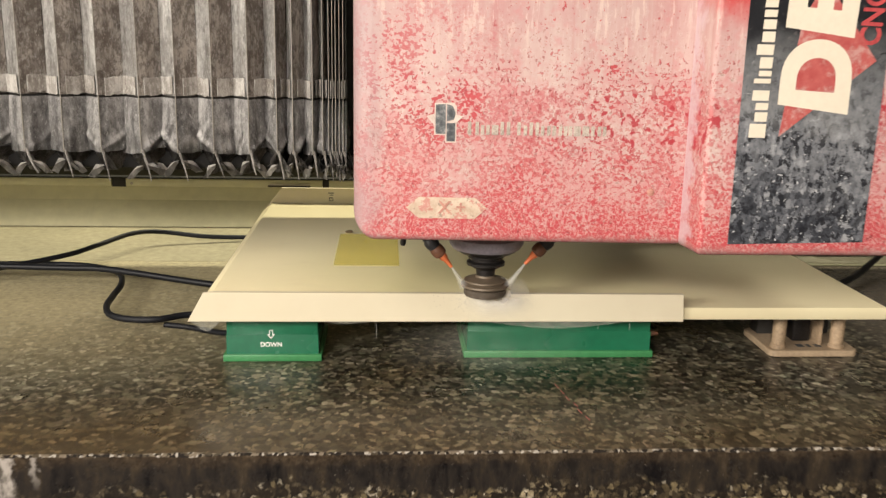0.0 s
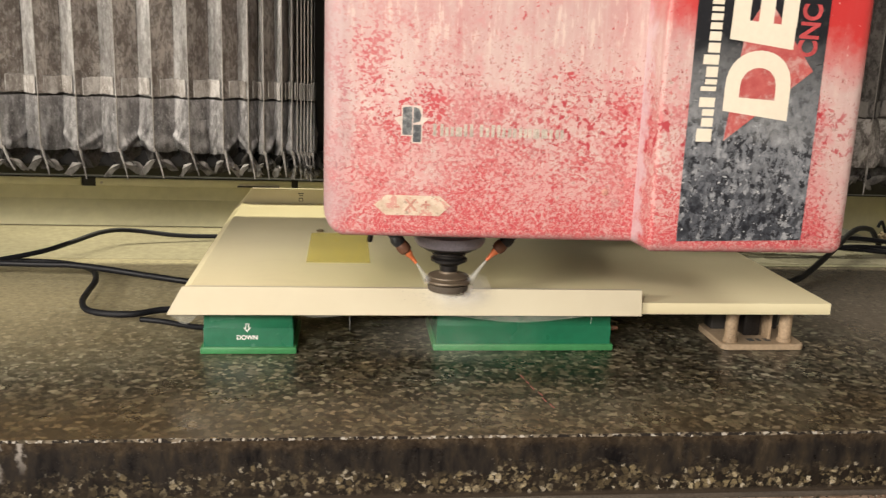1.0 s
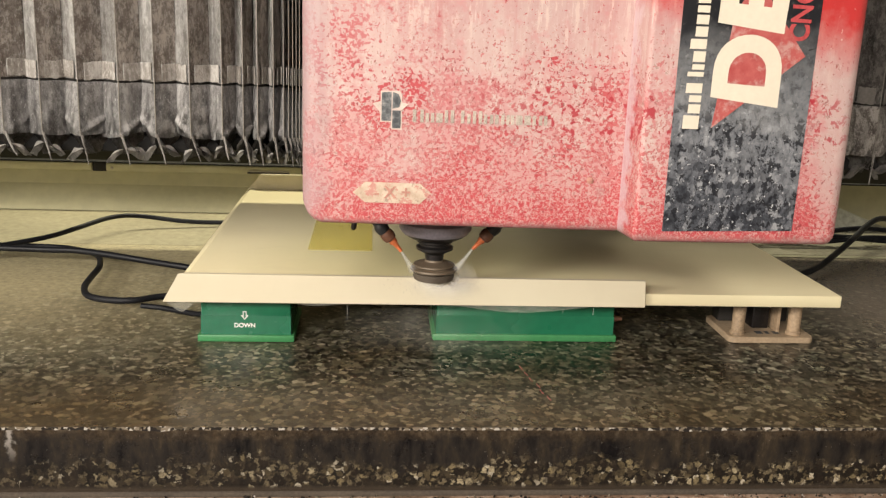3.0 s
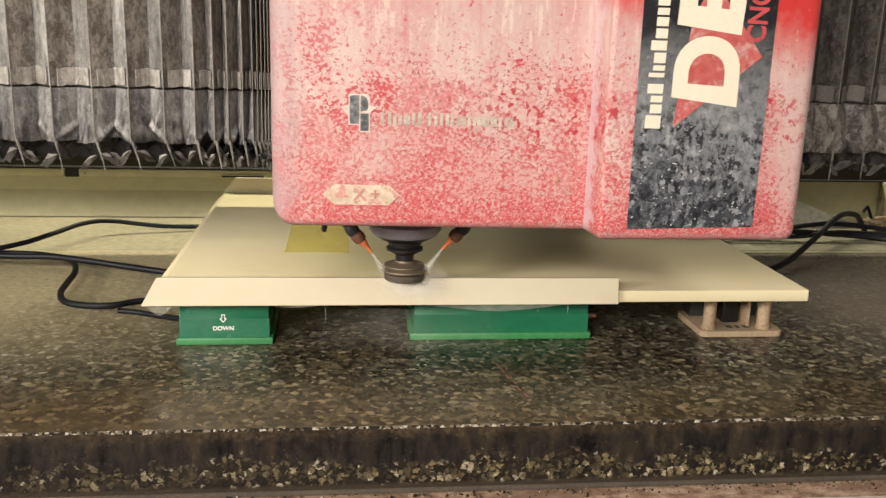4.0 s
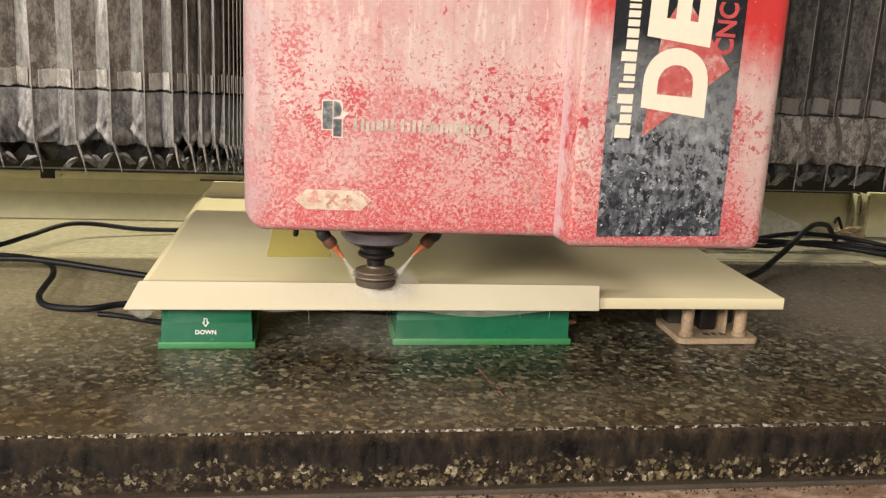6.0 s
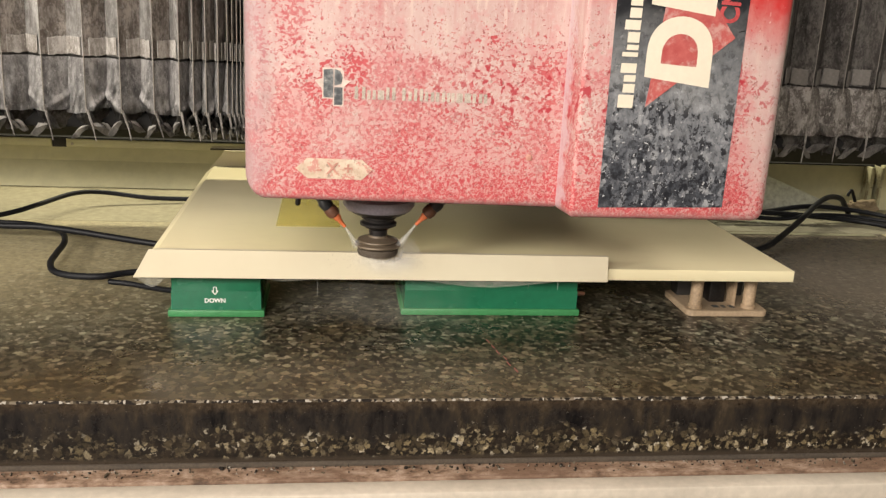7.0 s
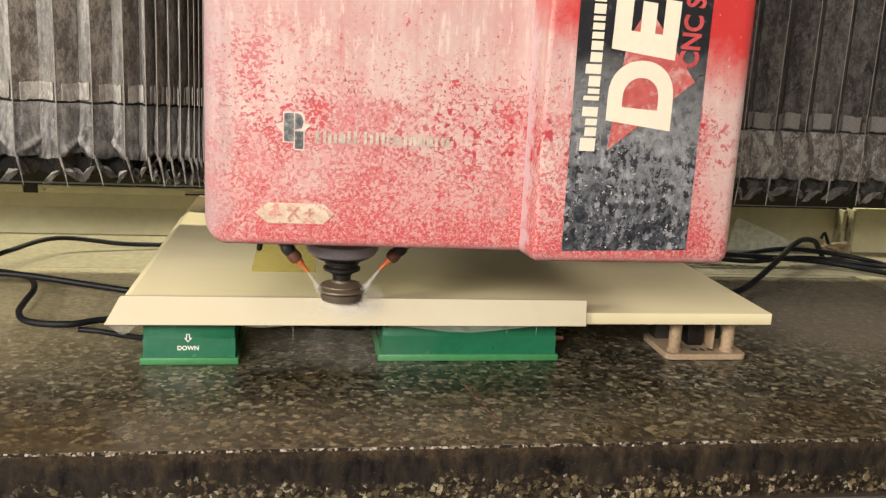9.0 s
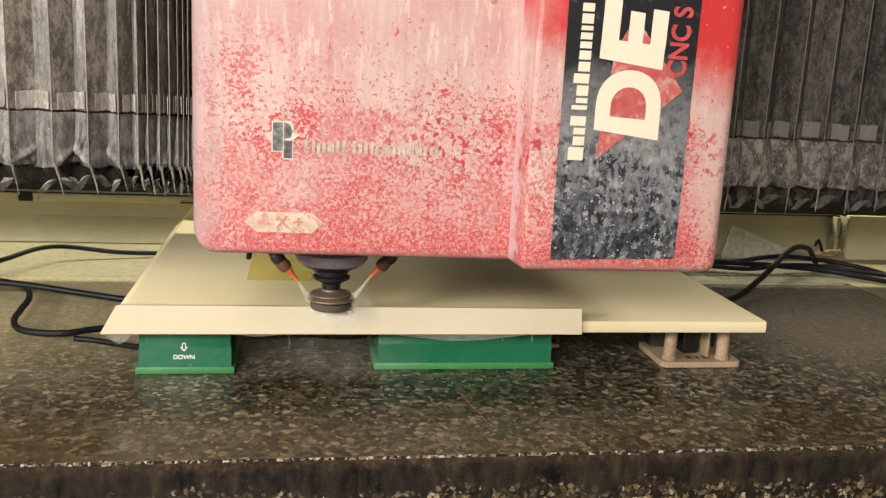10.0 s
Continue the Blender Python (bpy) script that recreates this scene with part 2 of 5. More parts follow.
def worn_red(name, fresh_from, fresh_to, crease=False):
    """Red sprayed steel under a crust of pale stone dust that has flaked away; fresh red above the given height."""
    k = Mat(name, 0.5)
    x, y, z = k.split()
    flake = k.noise(165, 4, 0.58, k.at(1, 1, 1.15), 0.45)
    patch = k.noise(9, 5, 0.65)
    clump = k.noise(30, 4, 0.6)
    streak = k.noise(26, 5, 0.6, k.at(1, 1, 0.10))
    # how much red shows, by height
    height = k.ramp(k.span(z, 0.25, 0.65), ((0.0, 0.60), (0.08, 0.575), (0.16, 0.525), (0.28, 0.480), (0.40, 0.480), (0.49, 0.475), (0.56, 0.405), (0.66, 0.365), (0.76, 0.32), (1.0, 0.28)))
    level = k.math("ADD", height, k.math("MULTIPLY", k.math("SUBTRACT", patch, 0.5), 0.40))
    level = k.math("ADD", level, k.math("MULTIPLY", k.math("SUBTRACT", clump, 0.5), 0.36))
    if crease:
        level = k.math("ADD", level, k.math("MULTIPLY", k.span(z, 0.49, 0.42), 0.03))
        level = k.math("SUBTRACT", level, k.math("MULTIPLY", k.span(x, 0.872, 0.905), 0.17))
    over = k.math("SUBTRACT", level, flake)
    bare = k.span(over, -0.008, 0.008)
    brim = k.math("MULTIPLY", k.span(over, -0.004, 0.006), k.span(over, 0.032, 0.014))
    # pale crust with vertical runs, a pink stain where it is thin
    dust = k.ramp(k.mix(0.45, streak, k.noise(16, 5)), ((0.32, (0.52, 0.32, 0.305)), (0.5, (0.57, 0.405, 0.38)), (0.68, (0.62, 0.50, 0.465))))
    runs = k.ramp(k.noise(60, 5, 0.65, k.at(1, 1, 0.07)), ((0.52, 0.0), (0.64, 0.6)))
    dust = k.mix(k.math("MULTIPLY", runs, k.span(z, 0.43, 0.52)), dust, (0.66, 0.53, 0.49))
    runs = k.ramp(k.noise(48, 5, 0.65, k.at(1, 1, 0.05, 0, 0, 40)), ((0.54, 0.0), (0.66, 0.6)))
    dust = k.mix(k.math("MULTIPLY", runs, k.span(z, 0.40, 0.50)), dust, (0.50, 0.20, 0.20))
    flecks = k.ramp(k.noise(190, 4, 0.6), ((0.60, 0.0), (0.66, 0.5)))
    dust = k.mix(flecks, dust, (0.50, 0.335, 0.31))
    chalky = k.ramp(k.noise(120, 4, 0.6), ((0.56, 0.0), (0.62, 0.6)))
    dust = k.mix(chalky, dust, (0.68, 0.56, 0.52))
    haze = k.ramp(k.noise(4.5, 4), ((0.4, 0.0), (0.7, 0.5)))
    dust = k.mix(haze, dust, (0.55, 0.33, 0.325))
    high = k.span(k.math("ADD", z, k.math("MULTIPLY", k.math("SUBTRACT", patch, 0.5), 0.2)), 0.45, 0.57)
    dust = k.mix(k.math("MULTIPLY", high, 0.5), dust, k.ramp(k.noise(22, 5, 0.65, k.at(1, 1, 0.35)), ((0.40, (0.44, 0.20, 0.205)), (0.56, (0.46, 0.30, 0.29)))))
    dust = k.mix(k.math("MULTIPLY", high, k.ramp(k.noise(85, 5, 0.65, k.at(1, 1, 0.16)), ((0.55, 0.0), (0.62, 0.75)))), dust, (0.66, 0.52, 0.47))
    thin = k.span(k.math("SUBTRACT", level, k.noise(60, 5, 0.6)), -0.10, 0.06)
    dust = k.mix(k.math("MULTIPLY", thin, 0.55), dust, (0.56, 0.19, 0.20))
    rosy = k.math("MULTIPLY", k.span(k.math("ADD", z, k.math("ADD", k.math("MULTIPLY", k.math("SUBTRACT", clump, 0.5), 0.12), k.math("MULTIPLY", k.span(x, 0.44, 0.56), 0.06))), 0.43, 0.35), k.span(k.noise(7, 3), 0.38, 0.56))
    dust = k.mix(k.math("MULTIPLY", rosy, 0.62), dust, (0.58, 0.235, 0.235))
    red = k.ramp(k.noise(90, 4), ((0.3, (0.43, 0.026, 0.040)), (0.7, (0.55, 0.075, 0.085))))
    veil = k.math("MULTIPLY", k.span(k.noise(13, 4), 0.60, 0.40), k.span(z, 0.29, 0.33))
    col = k.mix(k.math("MULTIPLY", bare, k.math("SUBTRACT", 0.95, k.math("MULTIPLY", veil, 0.5))), dust, red)
    col = k.mix(k.math("MULTIPLY", brim, k.math("MULTIPLY", k.ramp(k.noise(70, 3), ((0.42, 0.0), (0.58, 0.75))), k.span(z, 0.30, 0.36))), col, (0.30, 0.024, 0.034))
    # pale worm-like remains on the red, and small dark flecks higher up
    worm = k.math("ABSOLUTE", k.math("SUBTRACT", k.noise(190, 3, 0.5, None, 0.8), 0.5))
    worm = k.math("MULTIPLY", k.span(worm, 0.040, 0.022), k.span(z, 0.44, 0.30))
    col = k.mix(k.math("MULTIPLY", worm, 0.7), col, (0.60, 0.40, 0.37))
    fleck = k.ramp(k.noise(215, 2, 0.5, k.at(1, 1, 0.75, 0, 35, 0), 0.4), ((0.635, 0.0), (0.655, 0.9)))
    fleck = k.math("MULTIPLY", fleck, k.math("MULTIPLY", k.span(z, 0.56, 0.50), k.span(k.math("ADD", clump, k.math("MULTIPLY", patch, 0.6)), 0.70, 0.82)))
    col = k.mix(fleck, col, (0.27, 0.035, 0.040))
    big = k.math("MULTIPLY", k.ramp(k.noise(75, 4, 0.62, k.at(1, 1, 0.9), 0.4), ((0.57, 0.0), (0.58, 0.92))), k.math("MULTIPLY", k.span(z, 0.34, 0.38), k.span(z, 0.475, 0.45)))
    col = k.mix(k.math("MULTIPLY", big, k.span(k.math("ADD", x, k.math("MULTIPLY", patch, 0.2)), 0.48, 0.58)), col, (0.40, 0.022, 0.038))
    brown = k.ramp(k.noise(120, 5, 0.7), ((0.61, 0.0), (0.64, 0.7)))
    col = k.mix(k.math("MULTIPLY", brown, k.span(z, 0.60, 0.50)), col, (0.30, 0.17, 0.15))
    grey = k.ramp(k.noise(11, 6, 0.7), ((0.60, 0.0), (0.72, 0.6)))
    col = k.mix(grey, col, (0.40, 0.26, 0.25))
    if not crease:
        spot = k.math("MULTIPLY", k.span(k.math("SUBTRACT", patch, flake), -0.01, 0.03), k.math("MULTIPLY", k.span(k.math("ADD", x, k.math("MULTIPLY", k.math("SUBTRACT", patch, 0.5), 0.3)), 0.40, 0.24), k.span(z, 0.60, 0.53)))
        col = k.mix(k.math("MULTIPLY", k.math("MULTIPLY", spot, k.span(z, 0.42, 0.46)), 0.8), col, (0.47, 0.075, 0.09))
        rim = k.math("MULTIPLY", k.span(k.math("ADD", x, k.math("MULTIPLY", k.math("SUBTRACT", k.noise(25, 4), 0.5), 0.06)), 0.222, 0.176), 0.8)
        col = k.mix(rim, col, (0.39, 0.285, 0.295))
    new_red = k.math("MULTIPLY", k.span(k.math("ADD", k.math("ADD", z, k.math("MULTIPLY", k.math("SUBTRACT", x, 0.75), 0.25)), k.math("MULTIPLY", k.math("SUBTRACT", patch, 0.5), 0.16)), fresh_from, fresh_to), 0.95)
    specks = k.ramp(k.noise(140, 3, 0.5), ((0.70, 0.0), (0.74, 0.7)))
    if crease:
        chalk = k.math("MULTIPLY", k.span(k.math("ADD", x, k.math("MULTIPLY", k.math("SUBTRACT", k.noise(40, 4), 0.5), 0.012)), 0.6335, 0.6312), 0.8)
        col = k.mix(chalk, col, (0.60, 0.46, 0.50))
        outer = k.math("MULTIPLY", k.span(k.math("ADD", x, k.math("MULTIPLY", k.math("SUBTRACT", k.noise(25, 4), 0.5), 0.06)), 0.885, 0.935), 0.65)
        col = k.mix(k.math("MULTIPLY", outer, k.span(z, 0.27, 0.33)), col, (0.52, 0.385, 0.37))
    col = k.mix(new_red, col, k.mix(specks, (0.52, 0.022, 0.024), (0.8, 0.6, 0.55)))
    grime = k.math("MULTIPLY", k.span(k.math("ADD", z, k.math("MULTIPLY", k.math("SUBTRACT", k.noise(45, 5, 0.65), 0.5), 0.016)), 0.262, 0.252), 0.6)
    col = k.mix(grime, col, (0.27, 0.165, 0.155))
    col = k.mix(1.0, col, (0.90, 0.90, 0.90), "MULTIPLY")
    k.colour(col)
    k.rough(k.mix(new_red, 0.62, 0.3))
    k.bump(k.mix(0.5, bare, flake), 0.5, 0.0016)
    return k.m


def decal_black():
    """Black vinyl panel; its lower half is scuffed, flecked with grey stone dust and painted glare."""
    k = Mat("scuffed_black_vinyl", 0.3)
    x, y, z = k.split()
    fine = k.noise(105, 6, 0.68, k.at(1, 1, 0.75), 0.4)
    scab = k.noise(78, 6, 0.66, k.at(1, 1, 0.75), 0.4)
    warp = k.n("ShaderNodeTexNoise", Scale=130.0, Detail=4.0, Roughness=0.6)
    k.link(k.c, warp.inputs["Vector"])
    shift = k.n("ShaderNodeVectorMath")
    shift.operation = "MULTIPLY_ADD"
    k.link(warp.outputs["Color"], shift.inputs[0])
    shift.inputs[1].default_value = (0.013, 0.013, 0.013)
    k.link(k.at(1, 1, 0.8), shift.inputs[2])
    g = k.n("ShaderNodeSeparateColor")
    k.link(k.cells(105, shift.outputs[0]), g.inputs[0])
    gap = k.cells(105, shift.outputs[0], "DISTANCE_TO_EDGE", "Distance")
    tone = k.ramp(k.mix(0.68, g.outputs[0], scab), ((0.31, (0.014, 0.016, 0.022)), (0.45, (0.056, 0.061, 0.073)), (0.58, (0.122, 0.129, 0.147)), (0.73, (0.30, 0.31, 0.325))))
    tone = k.mix(k.ramp(gap, ((0.02, 0.45), (0.10, 0.0))), tone, (0.014, 0.016, 0.024))
    pits = k.ramp(fine, ((0.54, 0.0), (0.555, 0.92)))
    tone = k.mix(pits, tone, (0.010, 0.011, 0.016))
    # White flecks paint glints of the gloss as well as stone dust.
    grey = k.mix(k.ramp(k.noise(150, 4, 0.6), ((0.645, 0.0), (0.66, 0.85))), tone, (0.52, 0.53, 0.54))
    mist = k.ramp(k.noise(12, 5), ((0.35, (0.12, 0.125, 0.135)), (0.7, (0.32, 0.325, 0.33))))
    top = k.ramp(k.noise(120, 4), ((0.6, (0.010, 0.011, 0.015)), (0.8, (0.10, 0.09, 0.09))))
    wob = k.math("ADD", z, k.math("MULTIPLY", k.math("SUBTRACT", k.noise(16, 5), 0.5), 0.10))
    worn = k.math("MULTIPLY", k.span(k.math("ADD", wob, k.math("MULTIPLY", k.span(x, 0.72, 0.86), 0.06)), 0.34, 0.42), 0.52)
    grey = k.mix(k.math("MULTIPLY", worn, k.math("SUBTRACT", 1.0, pits)), grey, k.ramp(fine, ((0.40, (0.30, 0.31, 0.33)), (0.54, (0.15, 0.158, 0.175)))))
    col = k.mix(k.math("MULTIPLY", k.span(wob, 0.40, 0.47), k.ramp(k.noise(70, 6, 0.7), ((0.42, 0.45), (0.55, 0.95)))), grey, mist)
    col = k.mix(k.span(wob, 0.47, 0.55), col, top)
    k.colour(col)
    k.bump(k.mix(0.5, fine, scab), 0.8, 0.002)
    return k.m


def grey_vinyl(name, base, dusty, blotch=0.9, mottle=0.0):
    """Rubberised bellows cloth caked with dry slurry."""
    k = Mat(name, 0.7)
    rnd = k.n("ShaderNodeObjectInfo").outputs["Random"]
    hop = k.n("ShaderNodeVectorMath")
    hop.operation = "MULTIPLY_ADD"
    k.link(rnd, hop.inputs[0])
    hop.inputs[1].default_value = (37.0, 19.0, 11.0)
    k.link(k.c, hop.inputs[2])
    k.c = hop.outputs[0]
    big = k.noise(11, 6, 0.65, k.at(1, 1, 0.4))
    fine = k.noise(120, 7, 0.78, k.at(1, 1, 0.5))
    run = k.noise(40, 4, 0.6, k.at(1, 1, 0.08))
    t = k.mix(0.45, k.mix(0.5, big, fine), run)
    t = k.math("ADD", t, k.math("MULTIPLY", k.math("SUBTRACT", rnd, 0.5), 0.06))
    col = k.ramp(t, ((0.43, base), (0.5, tuple((p + q) / 2 for p, q in zip(base, dusty))), (0.57, dusty)))
    spots = k.ramp(k.noise(34, 8, 0.8, k.at(1, 1, 0.5)), ((0.53, 0.0), (0.60, blotch)))
    col = k.mix(spots, col, tuple(c * 0.35 for c in base))
    if mottle:
        dirt = k.ramp(k.noise(52, 9, 0.82, k.at(1, 1, 0.6)), ((0.47, 0.0), (0.53, mottle)))
        col = k.mix(dirt, col, tuple(c * f for c, f in zip(base, (0.45, 0.40, 0.36))))
        pale = k.ramp(k.noise(95, 8, 0.8, k.at(1, 1, 0.55)), ((0.54, 0.0), (0.59, mottle)))
        col = k.mix(pale, col, dusty)
    crust = k.ramp(k.noise(260, 4, 0.7, k.at(1, 1, 0.5)), ((0.58, 0.0), (0.66, 0.5)))
    col = k.mix(crust, col, tuple(min(0.7, c * 1.35) for c in dusty))
    k.colour(col)
    k.bump(k.mix(0.5, fine, big), 0.35, 0.003)
    return k.m


def pale_stone(wet=False):
    """Cream engineered stone with faint smears; the wet copy adds a film and painted light."""
    k = Mat("cream_stone", 0.3)
    soft = k.noise(3, 5)
    vein = k.ramp(k.noise(5, 7, 0.65, k.at(1, 2.2, 1, 0, 0, 25), 1.4), ((0.56, 0.0), (0.68, 0.07), (0.8, 0.0)))
    # Wet copy is also paler, making up for weak light on the slab's top.
    col = k.ramp(soft, ((0.3, (0.74, 0.655, 0.425) if wet else (0.60, 0.535, 0.395)), (0.7, (0.80, 0.73, 0.49) if wet else (0.655, 0.60, 0.455))))
    col = k.mix(vein, col, (0.40, 0.32, 0.24))
    smear = k.ramp(k.noise(14, 6, 0.7, k.at(1, 3, 1)), ((0.58, 0.0), (0.80, 0.08)))
    col = k.mix(smear, col, (0.36, 0.29, 0.21))
    if wet:
        x, y, z = k.split()
        # Olive film kept under the head, where it also paints the shadow.
        film = k.span(k.math("ADD", x, k.math("MULTIPLY", k.math("SUBTRACT", k.noise(4, 4), 0.5), 0.5)), 0.90, 0.45)
        film = k.math("MULTIPLY", film, k.math("MULTIPLY", k.span(z, 0.1010, 0.1024), k.span(y, 0.62, 0.25)))
        film = k.math("MULTIPLY", film, k.span(k.math("ADD", x, k.math("MULTIPLY", k.math("SUBTRACT", k.noise(6, 4), 0.5), 0.2)), 0.06, 0.30))
        col = k.mix(k.math("MULTIPLY", film, 0.75), col, (0.58, 0.54, 0.29))
    k.colour(col)
    k.rough(k.ramp(k.noise(7, 4), ((0.35, 0.30), (0.65, 0.36))))
    k.bump(k.noise(220, 3), 0.08, 0.0005)
    return k.m


def clear(name, colour, rough, mix, ior=1.33, vary=0.5):
    """Water and plastic film: mostly see-through, with gloss."""
    k = Mat(name, rough, colour=colour)
    clear_node = k.n("ShaderNodeBsdfTransparent")
    blend = k.n("ShaderNodeMixShader")
    out = k.t.nodes["Material Output"]
    fac = k.ramp(k.noise(60, 4), ((0.3, mix * (1 - vary)), (0.7, min(1, mix * (1 + vary)))))
    k.link(fac, blend.inputs[0])
    k.link(clear_node.outputs[0], blend.inputs[1])
    k.link(k.b.outputs[0], blend.inputs[2])
    k.link(blend.outputs[0], out.inputs[0])
    k.b.inputs["IOR"].default_value = ior
    return k.m


def drift():
    """Spray that thins out towards its edges."""
    k = Mat("drifting_spray", 0.9, colour=(0.72, 0.70, 0.62))
    x, y, z = k.split()
    body = k.math("MULTIPLY", k.math("MULTIPLY", k.span(x, -0.155, -0.01), k.span(x, 0.175, 0.03)), k.math("MULTIPLY", k.span(z, 0.004, 0.03), k.span(z, 0.115, 0.055)))
    body = k.math("MULTIPLY", body, k.ramp(k.noise(22, 4), ((0.3, 0.03), (0.7, 0.10))))
    clear_node = k.n("ShaderNodeBsdfTransparent")
    blend = k.n("ShaderNodeMixShader")
    k.link(body, blend.inputs[0])
    k.link(clear_node.outputs[0], blend.inputs[1])
    k.link(k.b.outputs[0], blend.inputs[2])
    k.link(blend.outputs[0], k.t.nodes["Material Output"].inputs[0])
    return k.m


M_GRANITE, M_FRONT, M_CHIP = granite(), granite_edge(), granite_chips()
M_RED = worn_red("worn_red_cover", 3.0, 4.0)
M_RED_B = worn_red("worn_red_side_panel", 0.525, 0.60, True)
M_DECAL = decal_black()
M_CREAM_INK = plain("cream_vinyl_print", (0.68, 0.61, 0.50), 0.45, 0, 0.06, 20)


def puff():
    """Spray thrown off the wheel: thick at the wheel, gone a hand's width away."""
    k = Mat("wheel_spray", 0.9, colour=(0.92, 0.90, 0.86))
    x, y, z = k.split()
    dx = k.math("MULTIPLY", k.math("SUBTRACT", x, 0.020), 0.60)
    dz = k.math("SUBTRACT", z, 0.129)
    far = k.math("SQRT", k.math("ADD", k.math("MULTIPLY", dx, dx), k.math("MULTIPLY", dz, dz)))
    near = k.span(far, 0.046, 0.010)
    body = k.math("MULTIPLY", k.math("MULTIPLY", near, near), k.ramp(k.noise(38, 4, 0.6), ((0.3, 0.18), (0.7, 0.46))))
    clear_node = k.n("ShaderNodeBsdfTransparent")
    blend = k.n("ShaderNodeMixShader")
    k.link(body, blend.inputs[0])
    k.link(clear_node.outputs[0], blend.inputs[1])
    k.link(k.b.outputs[0], blend.inputs[2])
    k.link(blend.outputs[0], k.t.nodes["Material Output"].inputs[0])
    return k.m


M_PUFF = puff()


def worn_red_print():
    """Red print rubbed pale in patches."""
    k = Mat("red_vinyl_print", 0.45)
    col = k.ramp(k.noise(60, 5), ((0.3, (0.34, 0.05, 0.05)), (0.7, (0.46, 0.12, 0.11))))
    k.colour(k.mix(k.ramp(k.noise(38, 7, 0.72), ((0.50, 0.0), (0.60, 0.6))), col, (0.52, 0.36, 0.33)))
    return k.m


M_RED_INK = worn_red_print()
M_RED_TYPE = plain("faded_bright_red_print", (0.42, 0.06, 0.065), 0.45, 0, 0.45, 40)
M_WHITE_INK = plain("white_print", (0.8, 0.8, 0.78), 0.5, 0, 0.05)
M_DARK_INK = plain("dark_grey_print", (0.06, 0.065, 0.07), 0.55, 0, 0.7, 60)
M_RIM = plain("chalky_pale_print", (0.60, 0.49, 0.44), 0.6, 0, 0.3, 90)


def speckled_ink():
    """Dark grey print rubbed through to a paler grey."""
    k = Mat("rubbed_dark_print", 0.55)
    col = k.ramp(k.noise(70, 6, 0.7), ((0.38, (0.05, 0.055, 0.062)), (0.52, (0.13, 0.138, 0.145)), (0.62, (0.34, 0.33, 0.32))))
    k.colour(col)
    k.bump(k.noise(160, 4), 0.3, 0.001)
    return k.m


M_EMBLEM = speckled_ink()
M_WORN_INK = plain("rubbed_grey_print", (0.42, 0.36, 0.31), 0.6, 0, 0.7, 110)


def worn_label():
    """Cream label with the print and the cream rubbed through in spots."""
    k = Mat("worn_cream_label", 0.55)
    col = k.ramp(k.noise(60, 6, 0.7), ((0.3, (0.42, 0.30, 0.22)), (0.7, (0.66, 0.55, 0.44))))
    col = k.mix(k.ramp(k.noise(75, 7, 0.75), ((0.55, 0.0), (0.58, 0.8))), col, (0.50, 0.19, 0.17))
    k.colour(k.mix(k.ramp(k.noise(130, 5), ((0.62, 0.0), (0.66, 0.8))), col, (0.28, 0.20, 0.16)))
    return k.m


M_PLATE = worn_label()
M_FADED = plain("faded_red_print", (0.47, 0.23, 0.18), 0.55, 0, 0.4, 80)
# Two copies of one cloth: lamp-facing halves paler, the others shaded darker.
M_LEFT_SHADED = grey_vinyl("brown_cloth_shaded", (0.30, 0.262, 0.235), (0.62, 0.57, 0.52), 0.6, 0.7)
M_LEFT_LIT = grey_vinyl("dusty_cloth_lit", (0.33, 0.315, 0.30), (0.68, 0.67, 0.65), 0.5, 0.45)
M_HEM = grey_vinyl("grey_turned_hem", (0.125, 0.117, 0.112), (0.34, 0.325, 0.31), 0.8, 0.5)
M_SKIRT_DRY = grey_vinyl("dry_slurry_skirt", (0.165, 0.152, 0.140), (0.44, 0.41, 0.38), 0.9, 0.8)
M_JOINT = plain("muddy_joint", (0.060, 0.047, 0.035), 0.95, 0, 0.5, 40)
# Near-black, so that edges and rail stay dark under the back lamp.
M_LIP = plain("matt_black", (0.010, 0.0095, 0.009), 0.97, 0, 0.2, 40)
# Dark colour that paints shade into narrow gaps and under the tape.
M_GAP_SHADE = plain("dark_gap_shade", (0.03, 0.027, 0.025), 0.8, 0, 0.3, 60)
# Right bellows: darker copies of the left materials, dimmer light in their colour.
M_RIGHT_CLOTH = grey_vinyl("dim_bellows_cloth", (0.060, 0.054, 0.050), (0.215, 0.200, 0.184), 0.9, 0.6)
M_HEM_DIM = grey_vinyl("dim_turned_hem", (0.085, 0.078, 0.072), (0.235, 0.22, 0.20), 0.9, 0.5)
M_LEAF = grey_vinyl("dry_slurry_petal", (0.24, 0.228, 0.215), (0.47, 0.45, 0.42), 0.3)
M_LEAF_DIM = grey_vinyl("dim_slurry_petal", (0.12, 0.112, 0.104), (0.32, 0.30, 0.275), 0.4)
M_SKIRT = grey_vinyl("slurry_caked_skirt", (0.165, 0.160, 0.162), (0.47, 0.458, 0.45), 0.6, 0.35)
M_TAPE = grey_vinyl("dusty_pale_tape", (0.20, 0.18, 0.16), (0.50, 0.48, 0.455), 0.3, 0.4)
M_SEAM = plain("pale_welded_seam", (0.24, 0.22, 0.195), 0.6, 0, 0.3, 60)
M_STONE = pale_stone()
M_SLAB = pale_stone(True)
M_GREEN = plain("green_pod_plastic", (0.012, 0.125, 0.062), 0.28, 0, 0.18, 12)
M_GREEN_LIP = plain("light_green_rubber_seal", (0.045, 0.205, 0.075), 0.4, 0, 0.2, 15)
M_IRON = plain("black_oiled_steel", (0.035, 0.032, 0.032), 0.38, 0.7, 0.4, 40)
